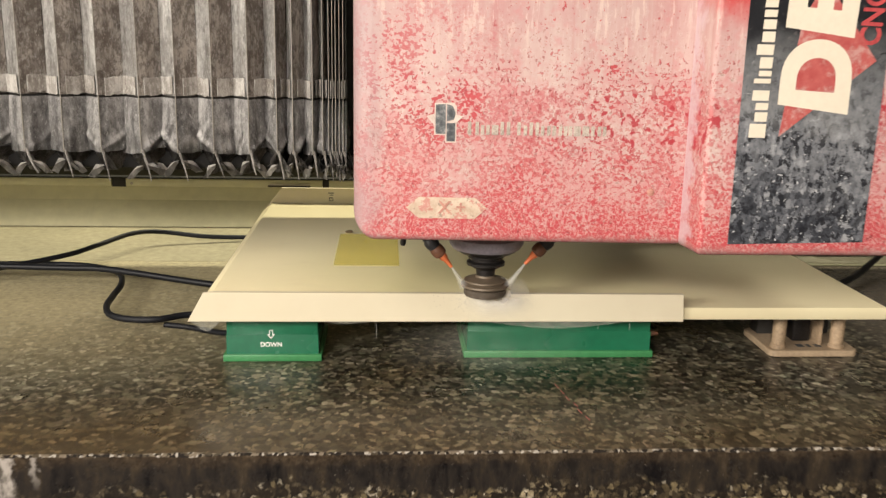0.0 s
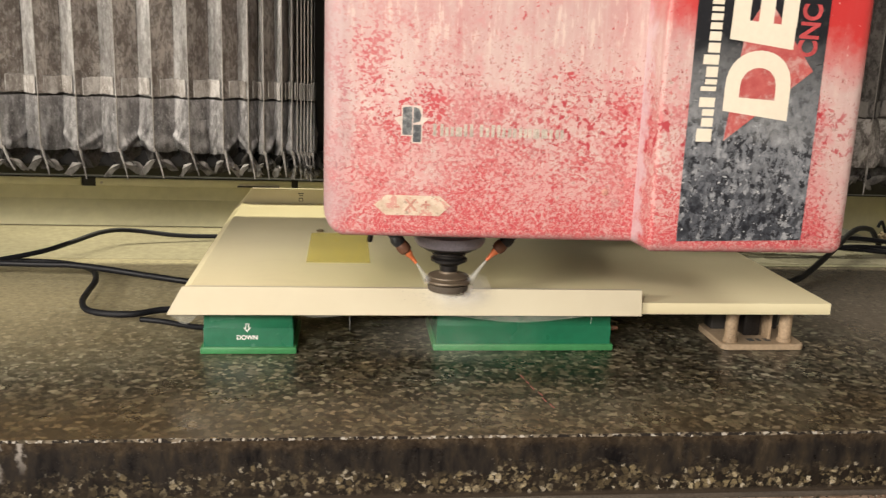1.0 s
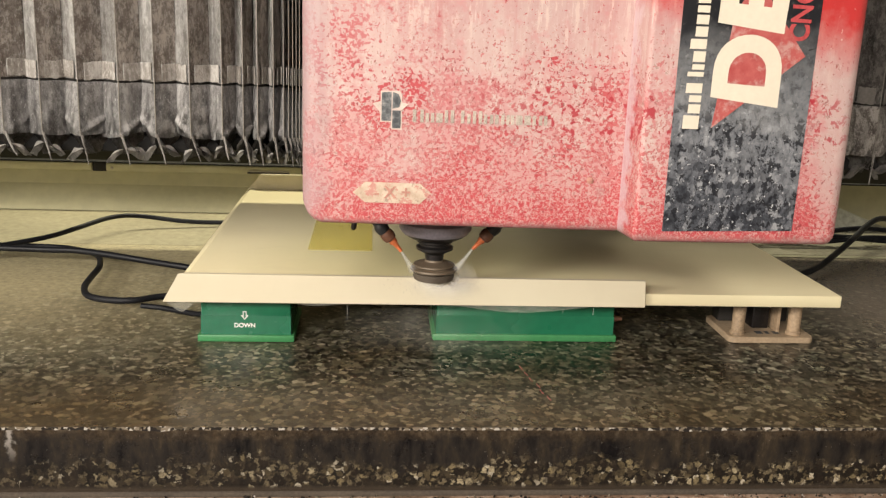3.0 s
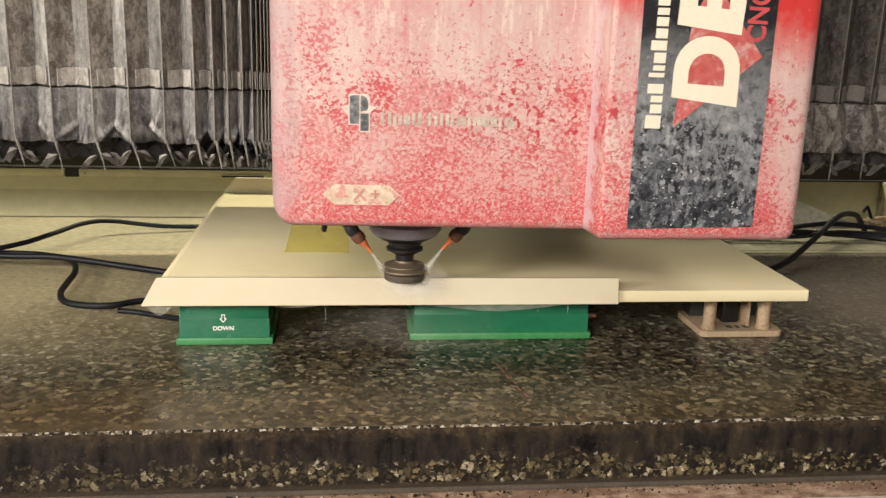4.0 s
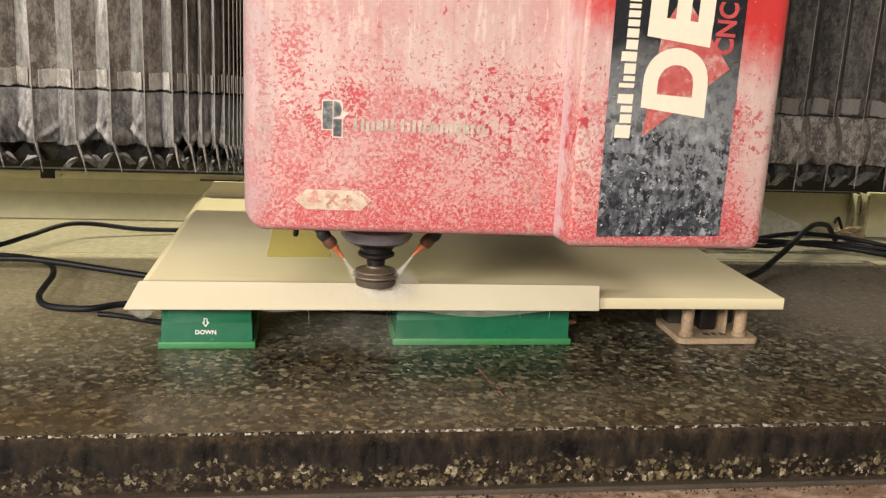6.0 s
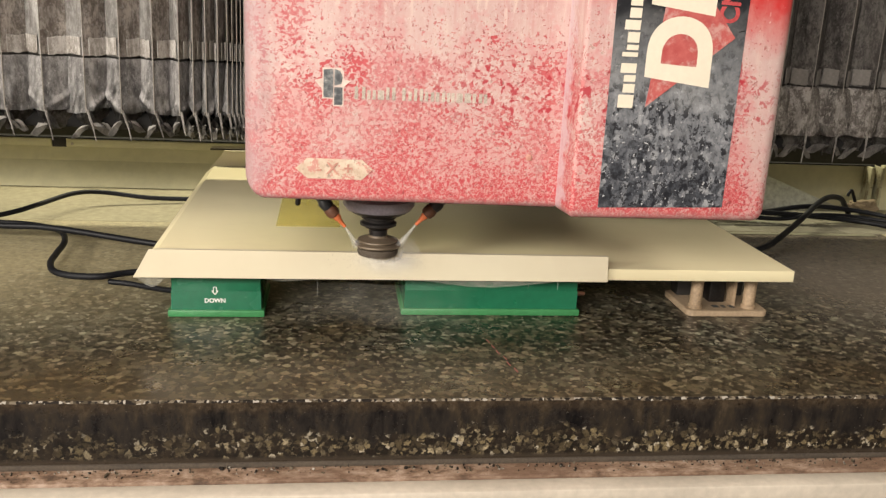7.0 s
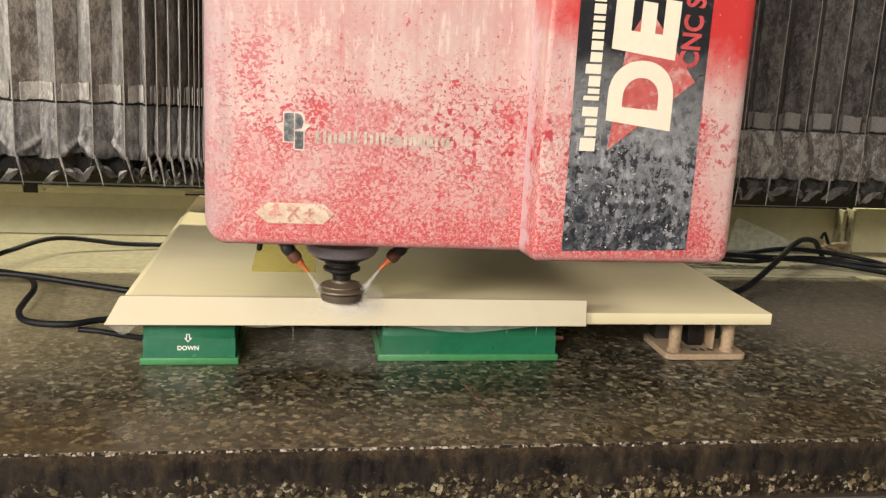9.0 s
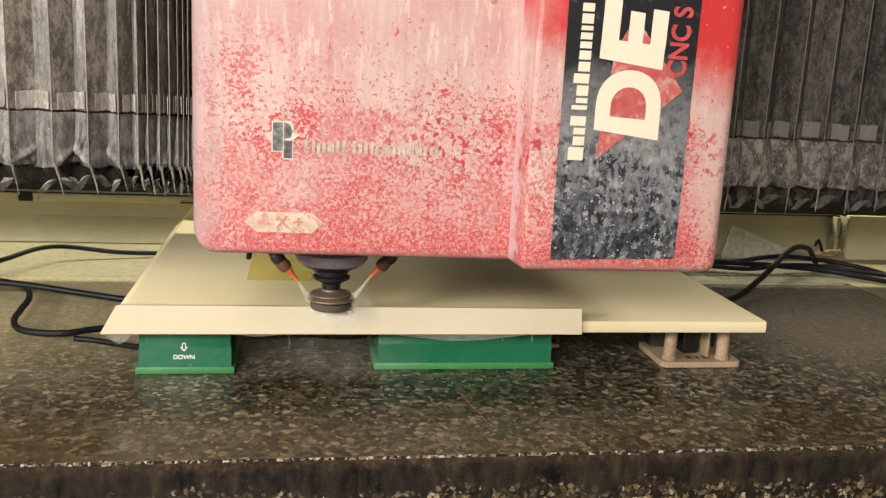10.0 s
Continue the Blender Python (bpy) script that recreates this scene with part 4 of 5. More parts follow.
def suction_pod(x, y, w, d, label, word):
    p = thing("suction_pod", label, "suction pod", pose(x, y, T), "green pods under the slab")
    part("body", box(0.004, w - 0.004, 0.004, d, 0.012, 0.0755, 0.003), M_GREEN, p)
    part("step", box(0.0037, w - 0.0037, 0.0037, d, 0.012, 0.046), M_GREEN, p)
    part("base_seal", box(-0.002, w + 0.002, 0, d + 0.004, 0.0003, 0.0125, 0.002), M_GREEN_LIP, p, "light green base seal")
    part("top_seal", box(0.008, w - 0.008, 0.008, d - 0.004, 0.0755, 0.0819, 0.001), M_HOSE, p, "black rubber top seal")
    if word:
        lettering("word_down", "DOWN", 0.0105, pose(w / 2 - 0.002, 0.0031, 0.029, 90), M_WHITE_INK, p, 0.0002)
        a = [(-.003, .054), (.003, .054), (.003, .047), (.0065, .047), (0, .039), (-.0065, .047), (-.003, .047)]
        i = [(-.0018, .0528), (.0018, .0528), (.0018, .0458), (.0035, .0458), (0, .0413), (-.0035, .0458), (-.0018, .0458)]
        bm = bmesh.new()
        va = [bm.verts.new((px + w / 2 - .002, 0.0031, pz)) for px, pz in a]
        vi = [bm.verts.new((px + w / 2 - .002, 0.0031, pz)) for px, pz in i]
        for k in range(7):
            bm.faces.new((va[k], va[(k + 1) % 7], vi[(k + 1) % 7], vi[k]))
        part("down_arrow", bm, M_WHITE_INK, p, smooth=False)
    else:
        bm = lathe([(0.005, 0), (0.005, 0.012), (0.0035, 0.013), (0.0035, 0.020)], 14)
        part("air_fitting", bm, M_RUSTY, p, "dull red-brown push fitting", at=pose(w - 0.003, 0.03, 0.034, 0, 90, 0))


suction_pod(0.003, -0.003, 0.157, 0.157, "short green plastic suction pod with a white printed arrow", True)
suction_pod(0.400, 0.012, 0.320, 0.157, "long green plastic suction pod with a light green seal", False)


def support_block():
    p = thing("support_block", "tan plastic support block with two round posts under the slab", "support block", pose(0.928, 0.013, T))
    bm = bmesh.new()
    plan = rounded_outline([(0, 0), (0.158, 0), (0.158, 0.128), (0, 0.128)], [0.014] * 4, 5)
    rings = [[bm.verts.new((q.x, q.y, z)) for q in inset(plan, d)] for d, z in ((0.0012, 0.0003), (0, 0.0015), (0, 0.0100), (0.0018, 0.0115))]
    for a, b in zip(rings, rings[1:]):
        for i in range(len(plan)):
            bm.faces.new((a[i], a[(i + 1) % len(plan)], b[(i + 1) % len(plan)], b[i]))
    bm.faces.new(rings[0][::-1])
    bm.faces.new(rings[-1])
    part("base_plate", bm, M_BASE, p, "lighter tan base plate")
    for x in (0.022, 0.126):
        for y in (0.022,):
            part("post", lathe([(0.0135, 0.0115), (0.0135, 0.017), (0.0115, 0.019), (0.0115, 0.0735)], 22, centre=(x, y)), M_TAN, p)
    part("top_plate", box(0.004, 0.154, 0.004, 0.124, 0.0735, 0.0819, 0.002), M_HOSE, p, "dark top plate")
    part("valve", box(0.060, 0.092, 0.05, 0.0895, 0.0115, 0.066, 0.003), M_IRON, p, "dark centre valve")
    # Added dark block; its colour carries the deep shade behind the posts.
    part("rear_shade_block", box(0.012, 0.146, 0.090, 0.124, 0.0115, 0.0734, 0.003), M_BRIDGE, p, "dark block standing for the shade behind the posts")
    part("inner_fin", box(0.098, 0.104, 0.03, 0.0895, 0.0115, 0.070, 0.001), M_TAN, p)
    for x0, w in ((0.058, 0.012), (0.076, 0.007), (0.090, 0.011)):
        part("pen_mark", box(x0, x0 + w, 0.020, 0.034, 0.01155, 0.0119), M_DARK_INK, p, smooth=False)


support_block()

# ---------------------------------------------------------------- red spindle head (drawn where it stands at 4.5 s)


def shell(outline, z0, z1, r, bm=None):
    """Upright cover with a rounded lower edge, open in no place."""
    bm = bm or bmesh.new()
    levels = [(0.030, z0 + 0.004)] + [(r * (1 - math.sin(a)), z0 + r * (1 - math.cos(a))) for a in [i * math.pi / 16 for i in range(9)]]
    k = 14
    levels += [(0, z0 + r + 0.09 * i / 8) for i in range(1, 9)]
    levels += [(0, z0 + r + 0.09 + (z1 - z0 - r - 0.09) * i / k) for i in range(1, k + 1)]
    rings = []
    for d, z in levels:
        rings.append([bm.verts.new((p.x, p.y, z)) for p in inset(outline, d)])
    n = len(outline)
    for a, b in zip(rings, rings[1:]):
        for i in range(n):
            bm.faces.new((a[i], a[(i + 1) % n], b[(i + 1) % n], b[i]))
    bm.faces.new(rings[0][::-1])
    bm.faces.new(rings[-1])
    return bm


HB, HT = 0.252, 1.25          # lower and upper end of the cover above the table
FL, FR = -0.200, -0.260       # front planes of the body and of the raised side panel
HEAD = thing("spindle_head", "faded red steel spindle head, flaked and crusted with pale stone dust", "spindle head", pose(0, 0, T))


def round_foot(bm, x_edge, inward, radius, base):
    """Lifts the lower corner at x_edge into a rounded one."""
    for v in bm.verts:
        d = 1 - (v.co.x - x_edge) * inward / radius
        up = (v.co.z - base) / (2 * radius)
        if d > 0 and up < 1:
            v.co.z += radius * (1 - math.sqrt(max(0.0, 1 - min(1.0, d) ** 2))) * (1 - up)
    return bm


def sunk(bm):
    """The lower edge falls slightly towards the side cover."""
    for v in bm.verts:
        v.co.z -= 0.004 * (v.co.x - 0.174) / 0.458 * max(0.0, 1 - (v.co.z - HB) / 0.2)
    return bm


def head_cover():
    body = rounded_outline([(0.174, FL), (0.632, FL), (0.632, 0.10), (0.174, 0.10)], [0.028, 0.0, 0.0, 0.02])
    part("body_cover", sunk(round_foot(shell(body, HB, HT, 0.009), 0.174, 1, 0.034, HB)), M_RED, HEAD, "red cover under flaking pale dust")
    side = rounded_outline([(0.630, FL + 0.001), (0.637, FR), (0.936, FR), (0.936, 0.12), (0.624, 0.12)], [0.002, 0.007, 0.022, 0.02, 0.0])
    part("side_cover", round_foot(shell(side, HB - 0.005, HT, 0.008), 0.936, -1, 0.020, HB - 0.005), M_RED_B, HEAD, "raised red side cover, brighter towards the top")
    # screws
    for x, z in ((0.585, 0.323), (0.585, 0.62), (0.205, 0.62)):
        part("screw", lathe([(0.0052, 0), (0.005, 0.0016), (0.0035, 0.0026)], 14), M_FADED, HEAD, at=pose(x, FL + 0.0002, z, 90))


def head_print():
    y = FR - 0.0003
    decal = part("decal_panel", flat_shape([(0.677, 0.2635), (0.864, 0.2675), (0.8665, 0.9), (0.676, 0.9)], y), M_DECAL, HEAD, "scuffed black vinyl panel", smooth=False)
    y2, y3 = y - 0.0009, y - 0.0016
    s = 0.0572                                   # shift from the head's place at 10 s
    part("red_diamond", flat_shape([(0.674 + s, 0.409), (0.793 + s, 0.508), (0.716 + s, 0.606), (0.690 + s, 0.56)], y2), M_RED_INK, decal, "worn red diamond", smooth=False)
    # half-round block and slotted block in cream
    def ring(out, hole, name):
        bm = bmesh.new()
        vo = [bm.verts.new((a, y3, b)) for a, b in out]
        vi = [bm.verts.new((a, y3, b)) for a, b in hole]
        n = len(out)
        for i in range(n):
            bm.faces.new((vo[i], vo[(i + 1) % n], vi[(i + 1) % n], vi[i]))
        part(name, bm, M_CREAM_INK, decal, "cream printed block", smooth=False)
    cx, base = 0.7155 + s, 0.4445
    arc = [(cx - 0.0475 * math.cos(math.pi * i / 16), base + 0.036 + 0.0535 * math.sin(math.pi * i / 16) ** 0.8) for i in range(17)]
    hole = [(cx - 0.026 * math.cos(math.pi * i / 16), base + 0.036 + 0.030 * math.sin(math.pi * i / 16) ** 0.8) for i in range(17)]
    ring([(cx - 0.0475, base + 0.006)] + arc + [(cx + 0.0475, base - 0.006)], [(cx - 0.026, base + 0.025)] + hole + [(cx + 0.026, base + 0.022)], "cream_half_round")
    bm = bmesh.new()
    flat_shape([(cx - 0.0475, 0.548), (cx + 0.0445, 0.536), (cx + 0.0455, 0.568), (cx - 0.0465, 0.575)], y3 + 0.0006, bm=bm)
    for x0, x1, top in ((-0.0465, -0.0220, 0.628), (-0.0090, 0.0120, 0.613), (0.0235, 0.0460, 0.617)):
        flat_shape([(cx + x0, 0.5752 - 0.0046 * (x0 + 0.0465) / 0.0465), (cx + x1, 0.5752 - 0.0046 * (x1 + 0.0465) / 0.0465), (cx + x1 + 0.001, top - 0.002), (cx + x0 + 0.001, top)], y3 + 0.0006, bm=bm)
    part("cream_block", bm, M_CREAM_INK, decal, "cream printed block", smooth=False)
    bm = flat_shape([(cx - 0.012 + 0.030 * math.cos(a), 0.664 + 0.030 * math.sin(a)) for a in [math.pi + math.pi * k / 14 for k in range(15)]], y3 + 0.0006)
    flat_shape([(cx + 0.024, 0.632), (cx + 0.036, 0.640), (cx + 0.045, 0.655), (cx + 0.045, 0.74), (cx + 0.020, 0.74)], y3 + 0.0006, bm=bm)
    part("cream_block", bm, M_CREAM_INK, decal, "cream printed block", smooth=False)
    part("crack", flat_shape([(0.797 + s, 0.516), (0.806 + s, 0.5185), (0.806 + s, 0.5195), (0.797 + s, 0.517)], y2), M_IRON, decal, "dark crack in the vinyl", smooth=False)
    # upright line of small print as bars
    z = 0.407
    for k in range(15):
        h = (0.018, 0.012, 0.009, 0.013, 0.006, 0.007, 0.014, 0.013, 0.013, 0.012, 0.009, 0.009, 0.006, 0.013, 0.011)[k]
        w = 0.0220 if k in (0, 3, 4, 7) else 0.0165
        zz = z + (0.006 if k >= 4 else 0)
        part("print_bar", flat_shape([(0.6555 - w + s, zz), (0.6555 + s, zz), (0.656 + s, zz + h), (0.656 - w + s, zz + h)], y2), M_CREAM_INK, decal, smooth=False)
        z += h + 0.0030
    lettering("word_cnc", "CNC S", 0.038, pose(0.7835 + s, y2, 0.575, 90, -90 + 2, 0) @ Matrix.Diagonal((0.86, 1, 1, 1)), M_RED_TYPE, decal, 0.0010)
    # worn emblem and rubbed line of print on the body
    yb = FL - 0.0003
    part("emblem_backing", flat_shape([(0.2828, 0.4412), (0.309, 0.4412), (0.3128, 0.436), (0.3128, 0.388), (0.298, 0.388), (0.298, 0.3985), (0.2828, 0.3985)], yb, 0.0003), M_RIM, HEAD, "pale outline of the worn emblem", smooth=False)
    emblem = part("emblem", flat_shape([(0.2845, 0.439), (0.298, 0.440), (0.298, 0.4), (0.2845, 0.4)], yb - 0.0004), M_EMBLEM, HEAD, "worn dark grey emblem", smooth=False)
    part("emblem_half", flat_shape([(0.2995, 0.440), (0.308, 0.437), (0.311, 0.428), (0.309, 0.419), (0.2995, 0.417)], yb - 0.0004), M_EMBLEM, emblem, smooth=False)
    part("emblem_foot", flat_shape([(0.2995, 0.4145), (0.311, 0.4145), (0.311, 0.390), (0.2995, 0.390)], yb - 0.0004), M_EMBLEM, emblem, smooth=False)
    part("emblem_wing", flat_shape([(0.272, 0.4235), (0.2838, 0.427), (0.2838, 0.410)], yb - 0.0004), M_RIM, emblem, smooth=False)
    part("emblem_wing", flat_shape([(0.3115, 0.4145), (0.3225, 0.4240), (0.3120, 0.4255)], yb - 0.0004), M_RIM, emblem, smooth=False)
    x = 0.328
    for k in range(14):
        w = (0.015, 0.012, 0.009, 0.013, 0.006, 0.005, 0.013, 0.013, 0.013, 0.011, 0.009, 0.009, 0.006, 0.012)[k]
        tall = 0.018 if k in (0, 3, 4, 6) else 0.0135
        if k == 4:
            x += 0.007
        bm, stem = bmesh.new(), min(w, 0.0046)
        for a, up in ((0.0, tall), (w - stem, tall))[:1 if w < 0.0065 else 2]:
            flat_shape([(x + a, 0.399), (x + a + stem, 0.3995), (x + a + stem, 0.399 + up), (x + a, 0.399 + up)], yb, bm=bm)
        part("print_bar", bm, M_WORN_INK, HEAD, "rubbed printed bar", smooth=False)
        x += w + 0.0028
    plate = part("axis_label", flat_shape([(0.246, 0.2985), (0.263, 0.3135), (0.341, 0.3125), (0.357, 0.2985), (0.341, 0.2835), (0.263, 0.2845)], yb, 0.001), M_PLATE, HEAD, "worn cream arrow-ended axis label", smooth=False)
    lettering("axis_word", "- X +", 0.024, pose(0.302, yb - 0.0016, 0.2985, 90), M_FADED, plate, 0.0004)


def spindle():
    cx, cy = 0.376, -0.047
    at = pose(cx, cy, 0)
    bm = lathe([(0.033, 0.196), (0.040, 0.199), (0.053, 0.207), (0.0585, 0.215), (0.0585, 0.225), (0.051, 0.229), (0.051, 0.262)], 40)
    for f in bm.faces:
        f.material_index = 1 if f.calc_center_median().z < 0.206 else 0
    part("spindle_nose", bm, [M_COLLAR, M_IRON], HEAD, "grey bolted spindle nose", at=at)
    for k in range(8):
        a = k * math.pi / 4 + 0.2
        part("bolt", lathe([(0.003, 0.2035), (0.003, 0.207)], 8), M_IRON, HEAD, at=pose(cx + 0.046 * math.cos(a), cy + 0.046 * math.sin(a), 0))
    part("tool_holder", lathe([(0.0145, 0.160), (0.0155, 0.172), (0.0240, 0.177), (0.0300, 0.180), (0.0300, 0.184), (0.0245, 0.187), (0.0245, 0.190), (0.0285, 0.192), (0.0285, 0.1965)], 36), M_IRON, HEAD, "black ringed tool holder", at=at)
    bm = lathe([(0.022, 0.1290), (0.0320, 0.1300), (0.0336, 0.1345), (0.0330, 0.1405), (0.0305, 0.1420), (0.0362, 0.1435), (0.0386, 0.1460), (0.0380, 0.1485), (0.0325, 0.1500), (0.0305, 0.1512), (0.0335, 0.1530), (0.0330, 0.1550), (0.0250, 0.1575), (0.0160, 0.1595), (0.0140, 0.1640), (0.0140, 0.1700)], 44)
    for f in bm.faces:
        f.material_index = 1 if f.calc_center_median().z < 0.1425 else 0
    wheel = part("grinding_wheel", bm, [M_BRASS, M_GRIT], HEAD, "brown grinding wheel with worn rings", at=at)
    # coolant hoses: black ball joints with orange tips
    cy2 = cy - 0.012
    for sx, pts, tip in ((-1, [(-0.096, 0.262), (-0.098, 0.246), (-0.095, 0.231), (-0.087, 0.216), (-0.077, 0.204)], ((-0.071, 0.198), (-0.0545, 0.1775))),
                         (1, [(0.112, 0.262), (0.110, 0.246), (0.104, 0.231), (0.094, 0.218), (0.083, 0.207)], ((0.078, 0.202), (0.0605, 0.183)))):
        hose = first = None
        last = len(pts) - 1
        for i, (dx, z) in enumerate(pts):
            bm = lathe([(0.0070, -0.0105), (0.0100, -0.0085), (0.0112, -0.002), (0.0108, 0.004), (0.0085, 0.0075), (0.0080, 0.0105)], 18)
            nx, nz = pts[i + 1] if i < last else (tip[1][0], tip[1][1])
            lean = math.degrees(math.atan2(dx - nx, z - nz))
            here = pose(cx + dx, cy2, z, 0, lean, 0)
            if hose is None:
                first = here
                hose = part("coolant_hose", bm, M_HOSE, HEAD, "black jointed coolant hose", at=here)
            else:
                part("hose_link", bm, M_HOSE if i < last else M_RUSTY, hose, at=first.inverted() @ here)
        (ax, az), (bx, bz) = tip
        lean = math.degrees(math.atan2(ax - bx, az - bz))
        length = math.hypot(ax - bx, az - bz)
        bm = lathe([(0.0026, -length), (0.0032, -length * 0.72), (0.0044, -length * 0.40), (0.0062, -length * 0.30), (0.0066, -0.002), (0.0050, 0.004)], 16)
        part("nozzle", bm, M_ORANGE, hose, "orange plastic nozzle", at=first.inverted() @ pose(cx + ax, cy2, az, 0, lean, 0))
        reach = 0.038 if sx < 0 else 0.046
        part("water_jet", lathe([(0.0075, -reach), (0.0045, -reach * 0.6), (0.0016, 0)], 14), M_VEIL, HEAD, "thin spreading jet of water", at=pose(cx + bx, cy2, bz, 0, lean * 0.85, 0))
        part("jet_core", lathe([(0.0022, -reach), (0.0010, 0)], 10), M_VEIL, HEAD, "thin jet of water", at=pose(cx + bx, cy2, bz, 0, lean * 0.85, 0))
    for w, z0, z1 in ((0.085, 0.084, 0.158), (0.095, 0.083, 0.127)):
        bm = bmesh.new()
        n = 20
        rows = []
        for q in range(7):
            z = z0 + (z1 - z0) * q / 6
            rows.append([bm.verts.new(((2 * k / n - 1) * w * (1.15 - 0.45 * q / 6), -0.004 - 0.003 * math.sin(k * 1.7 + q) - (0.0 if w < 0.09 else 0.009), z + 0.001 * math.sin(k * 2.3))) for k in range(n + 1)])
        for p, q in zip(rows, rows[1:]):
            for k in range(n):
                bm.faces.new((p[k], p[k + 1], q[k + 1], q[k]))
        part("spray_veil", bm, M_PUFF, HEAD, "faint veil of spray before the wheel", at=at)
    bm = bmesh.new()
    cells = 16
    grid = [[bm.verts.new((-0.16 + 0.34 * a / cells, -0.016 - 0.006 * math.sin(a * 0.9), 0.004 + 0.078 * b / 6)) for a in range(cells + 1)] for b in range(7)]
    for p, q in zip(grid, grid[1:]):
        for k in range(cells):
            bm.faces.new((p[k], p[k + 1], q[k + 1], q[k]))
    part("drifting_spray", bm, M_DRIFT, HEAD, "faint drifting spray under the edge strip", at=at)
    part("sensor_pin", lathe([(0.0030, 0.214), (0.0045, 0.217), (0.0045, 0.26)], 12), M_IRON, HEAD, "short black pin", at=pose(0.215, -0.06, 0, 0, 8, 0))
    # fine spray round the wheel
    rnd = random.Random(11)
    bm = bmesh.new()
    for k in range(260):
        a = rnd.uniform(0, 2 * math.pi)
        r = 0.028 + abs(rnd.gauss(0, 0.022))
        h = max(0.0865, 0.130 + rnd.gauss(-0.004, 0.010))
        m = Matrix.Translation((r * math.cos(a), -abs(r * math.sin(a)) * 0.8 - 0.002, h))
        bmesh.ops.create_icosphere(bm, subdivisions=1, radius=rnd.uniform(0.0003, 0.0009), matrix=m)
    tagged(part("water_spray", bm, M_MIST, HEAD, "fine spray of water droplets", at=at), kind="stuff")
    return wheel


head_cover()
head_print()
WHEEL = spindle()

# ---------------------------------------------------------------- bridge and its bellows


def bridge():
    b = thing("bridge_beam", "dark steel bridge beam behind the pleated bellows", "bridge beam", pose(0, 0, T))
    part("beam", box(X0 - 0.3, X1 + 0.3, 0.40, 0.80, 0.285, 1.6, 0.006), M_BRIDGE, b)
    for x in (X0 - 0.29, X1 + 0.09):
        part("end_leg", box(x, x + 0.20, 0.42, 0.78, -T, 0.2845, 0.006), M_BRIDGE, b)
    # Near-black colour stands for the shade behind the hems.
    part("guide_rail", box(X0 - 0.3, X1 + 0.3, 0.352, 0.3995, 0.266, 0.300, 0.003), M_LIP, b, "matt black guide rail")
    part("carriage", box(0.22, 0.88, 0.12, 0.34, 0.32, 1.2, 0.01), M_BRIDGE, b)


bridge()

BY = 0.30                     # plane of the fold crests
WIDTHS = {"left": (0.052, 0.052, 0.5), "right": (0.054, 0.054, 0.5)}   # the two half folds, and where the valley lies between crests
LEFT_NOW = [-0.545, -0.475, -0.405, -0.335, -0.265, -0.190, -0.124, -0.060, -0.004, 0.030, 0.056, 0.083, 0.102, 0.111, 0.119, 0.126, 0.132, 0.138, 0.144]
LEFT_FIRST = [-0.545, -0.475, -0.403, -0.332, -0.264, -0.191, -0.124, -0.057, 0.009, 0.061, 0.091, 0.128, 0.147, 0.158, 0.165, 0.171, 0.178, 0.185, 0.191]
LEFT_LAST = [-0.545, -0.475, -0.405, -0.335, -0.266, -0.190, -0.127, -0.072, -0.037, -0.019, 0.002, 0.021, 0.036, 0.046, 0.055, 0.063, 0.070, 0.077, 0.086]
RIGHT_NOW = [1.084 + 0.069 * i for i in range(-1, 15)]
TIMES = [i * 0.5 for i in range(21)]


def crest(side, i, t):
    if side == "left":
        c = np.polyfit((0.0, 4.5, 10.0), (LEFT_FIRST[i], LEFT_NOW[i], LEFT_LAST[i]), 2)
        return float(np.polyval(c, t))
    return RIGHT_NOW[i] - 0.0110 * (t - 4.5)


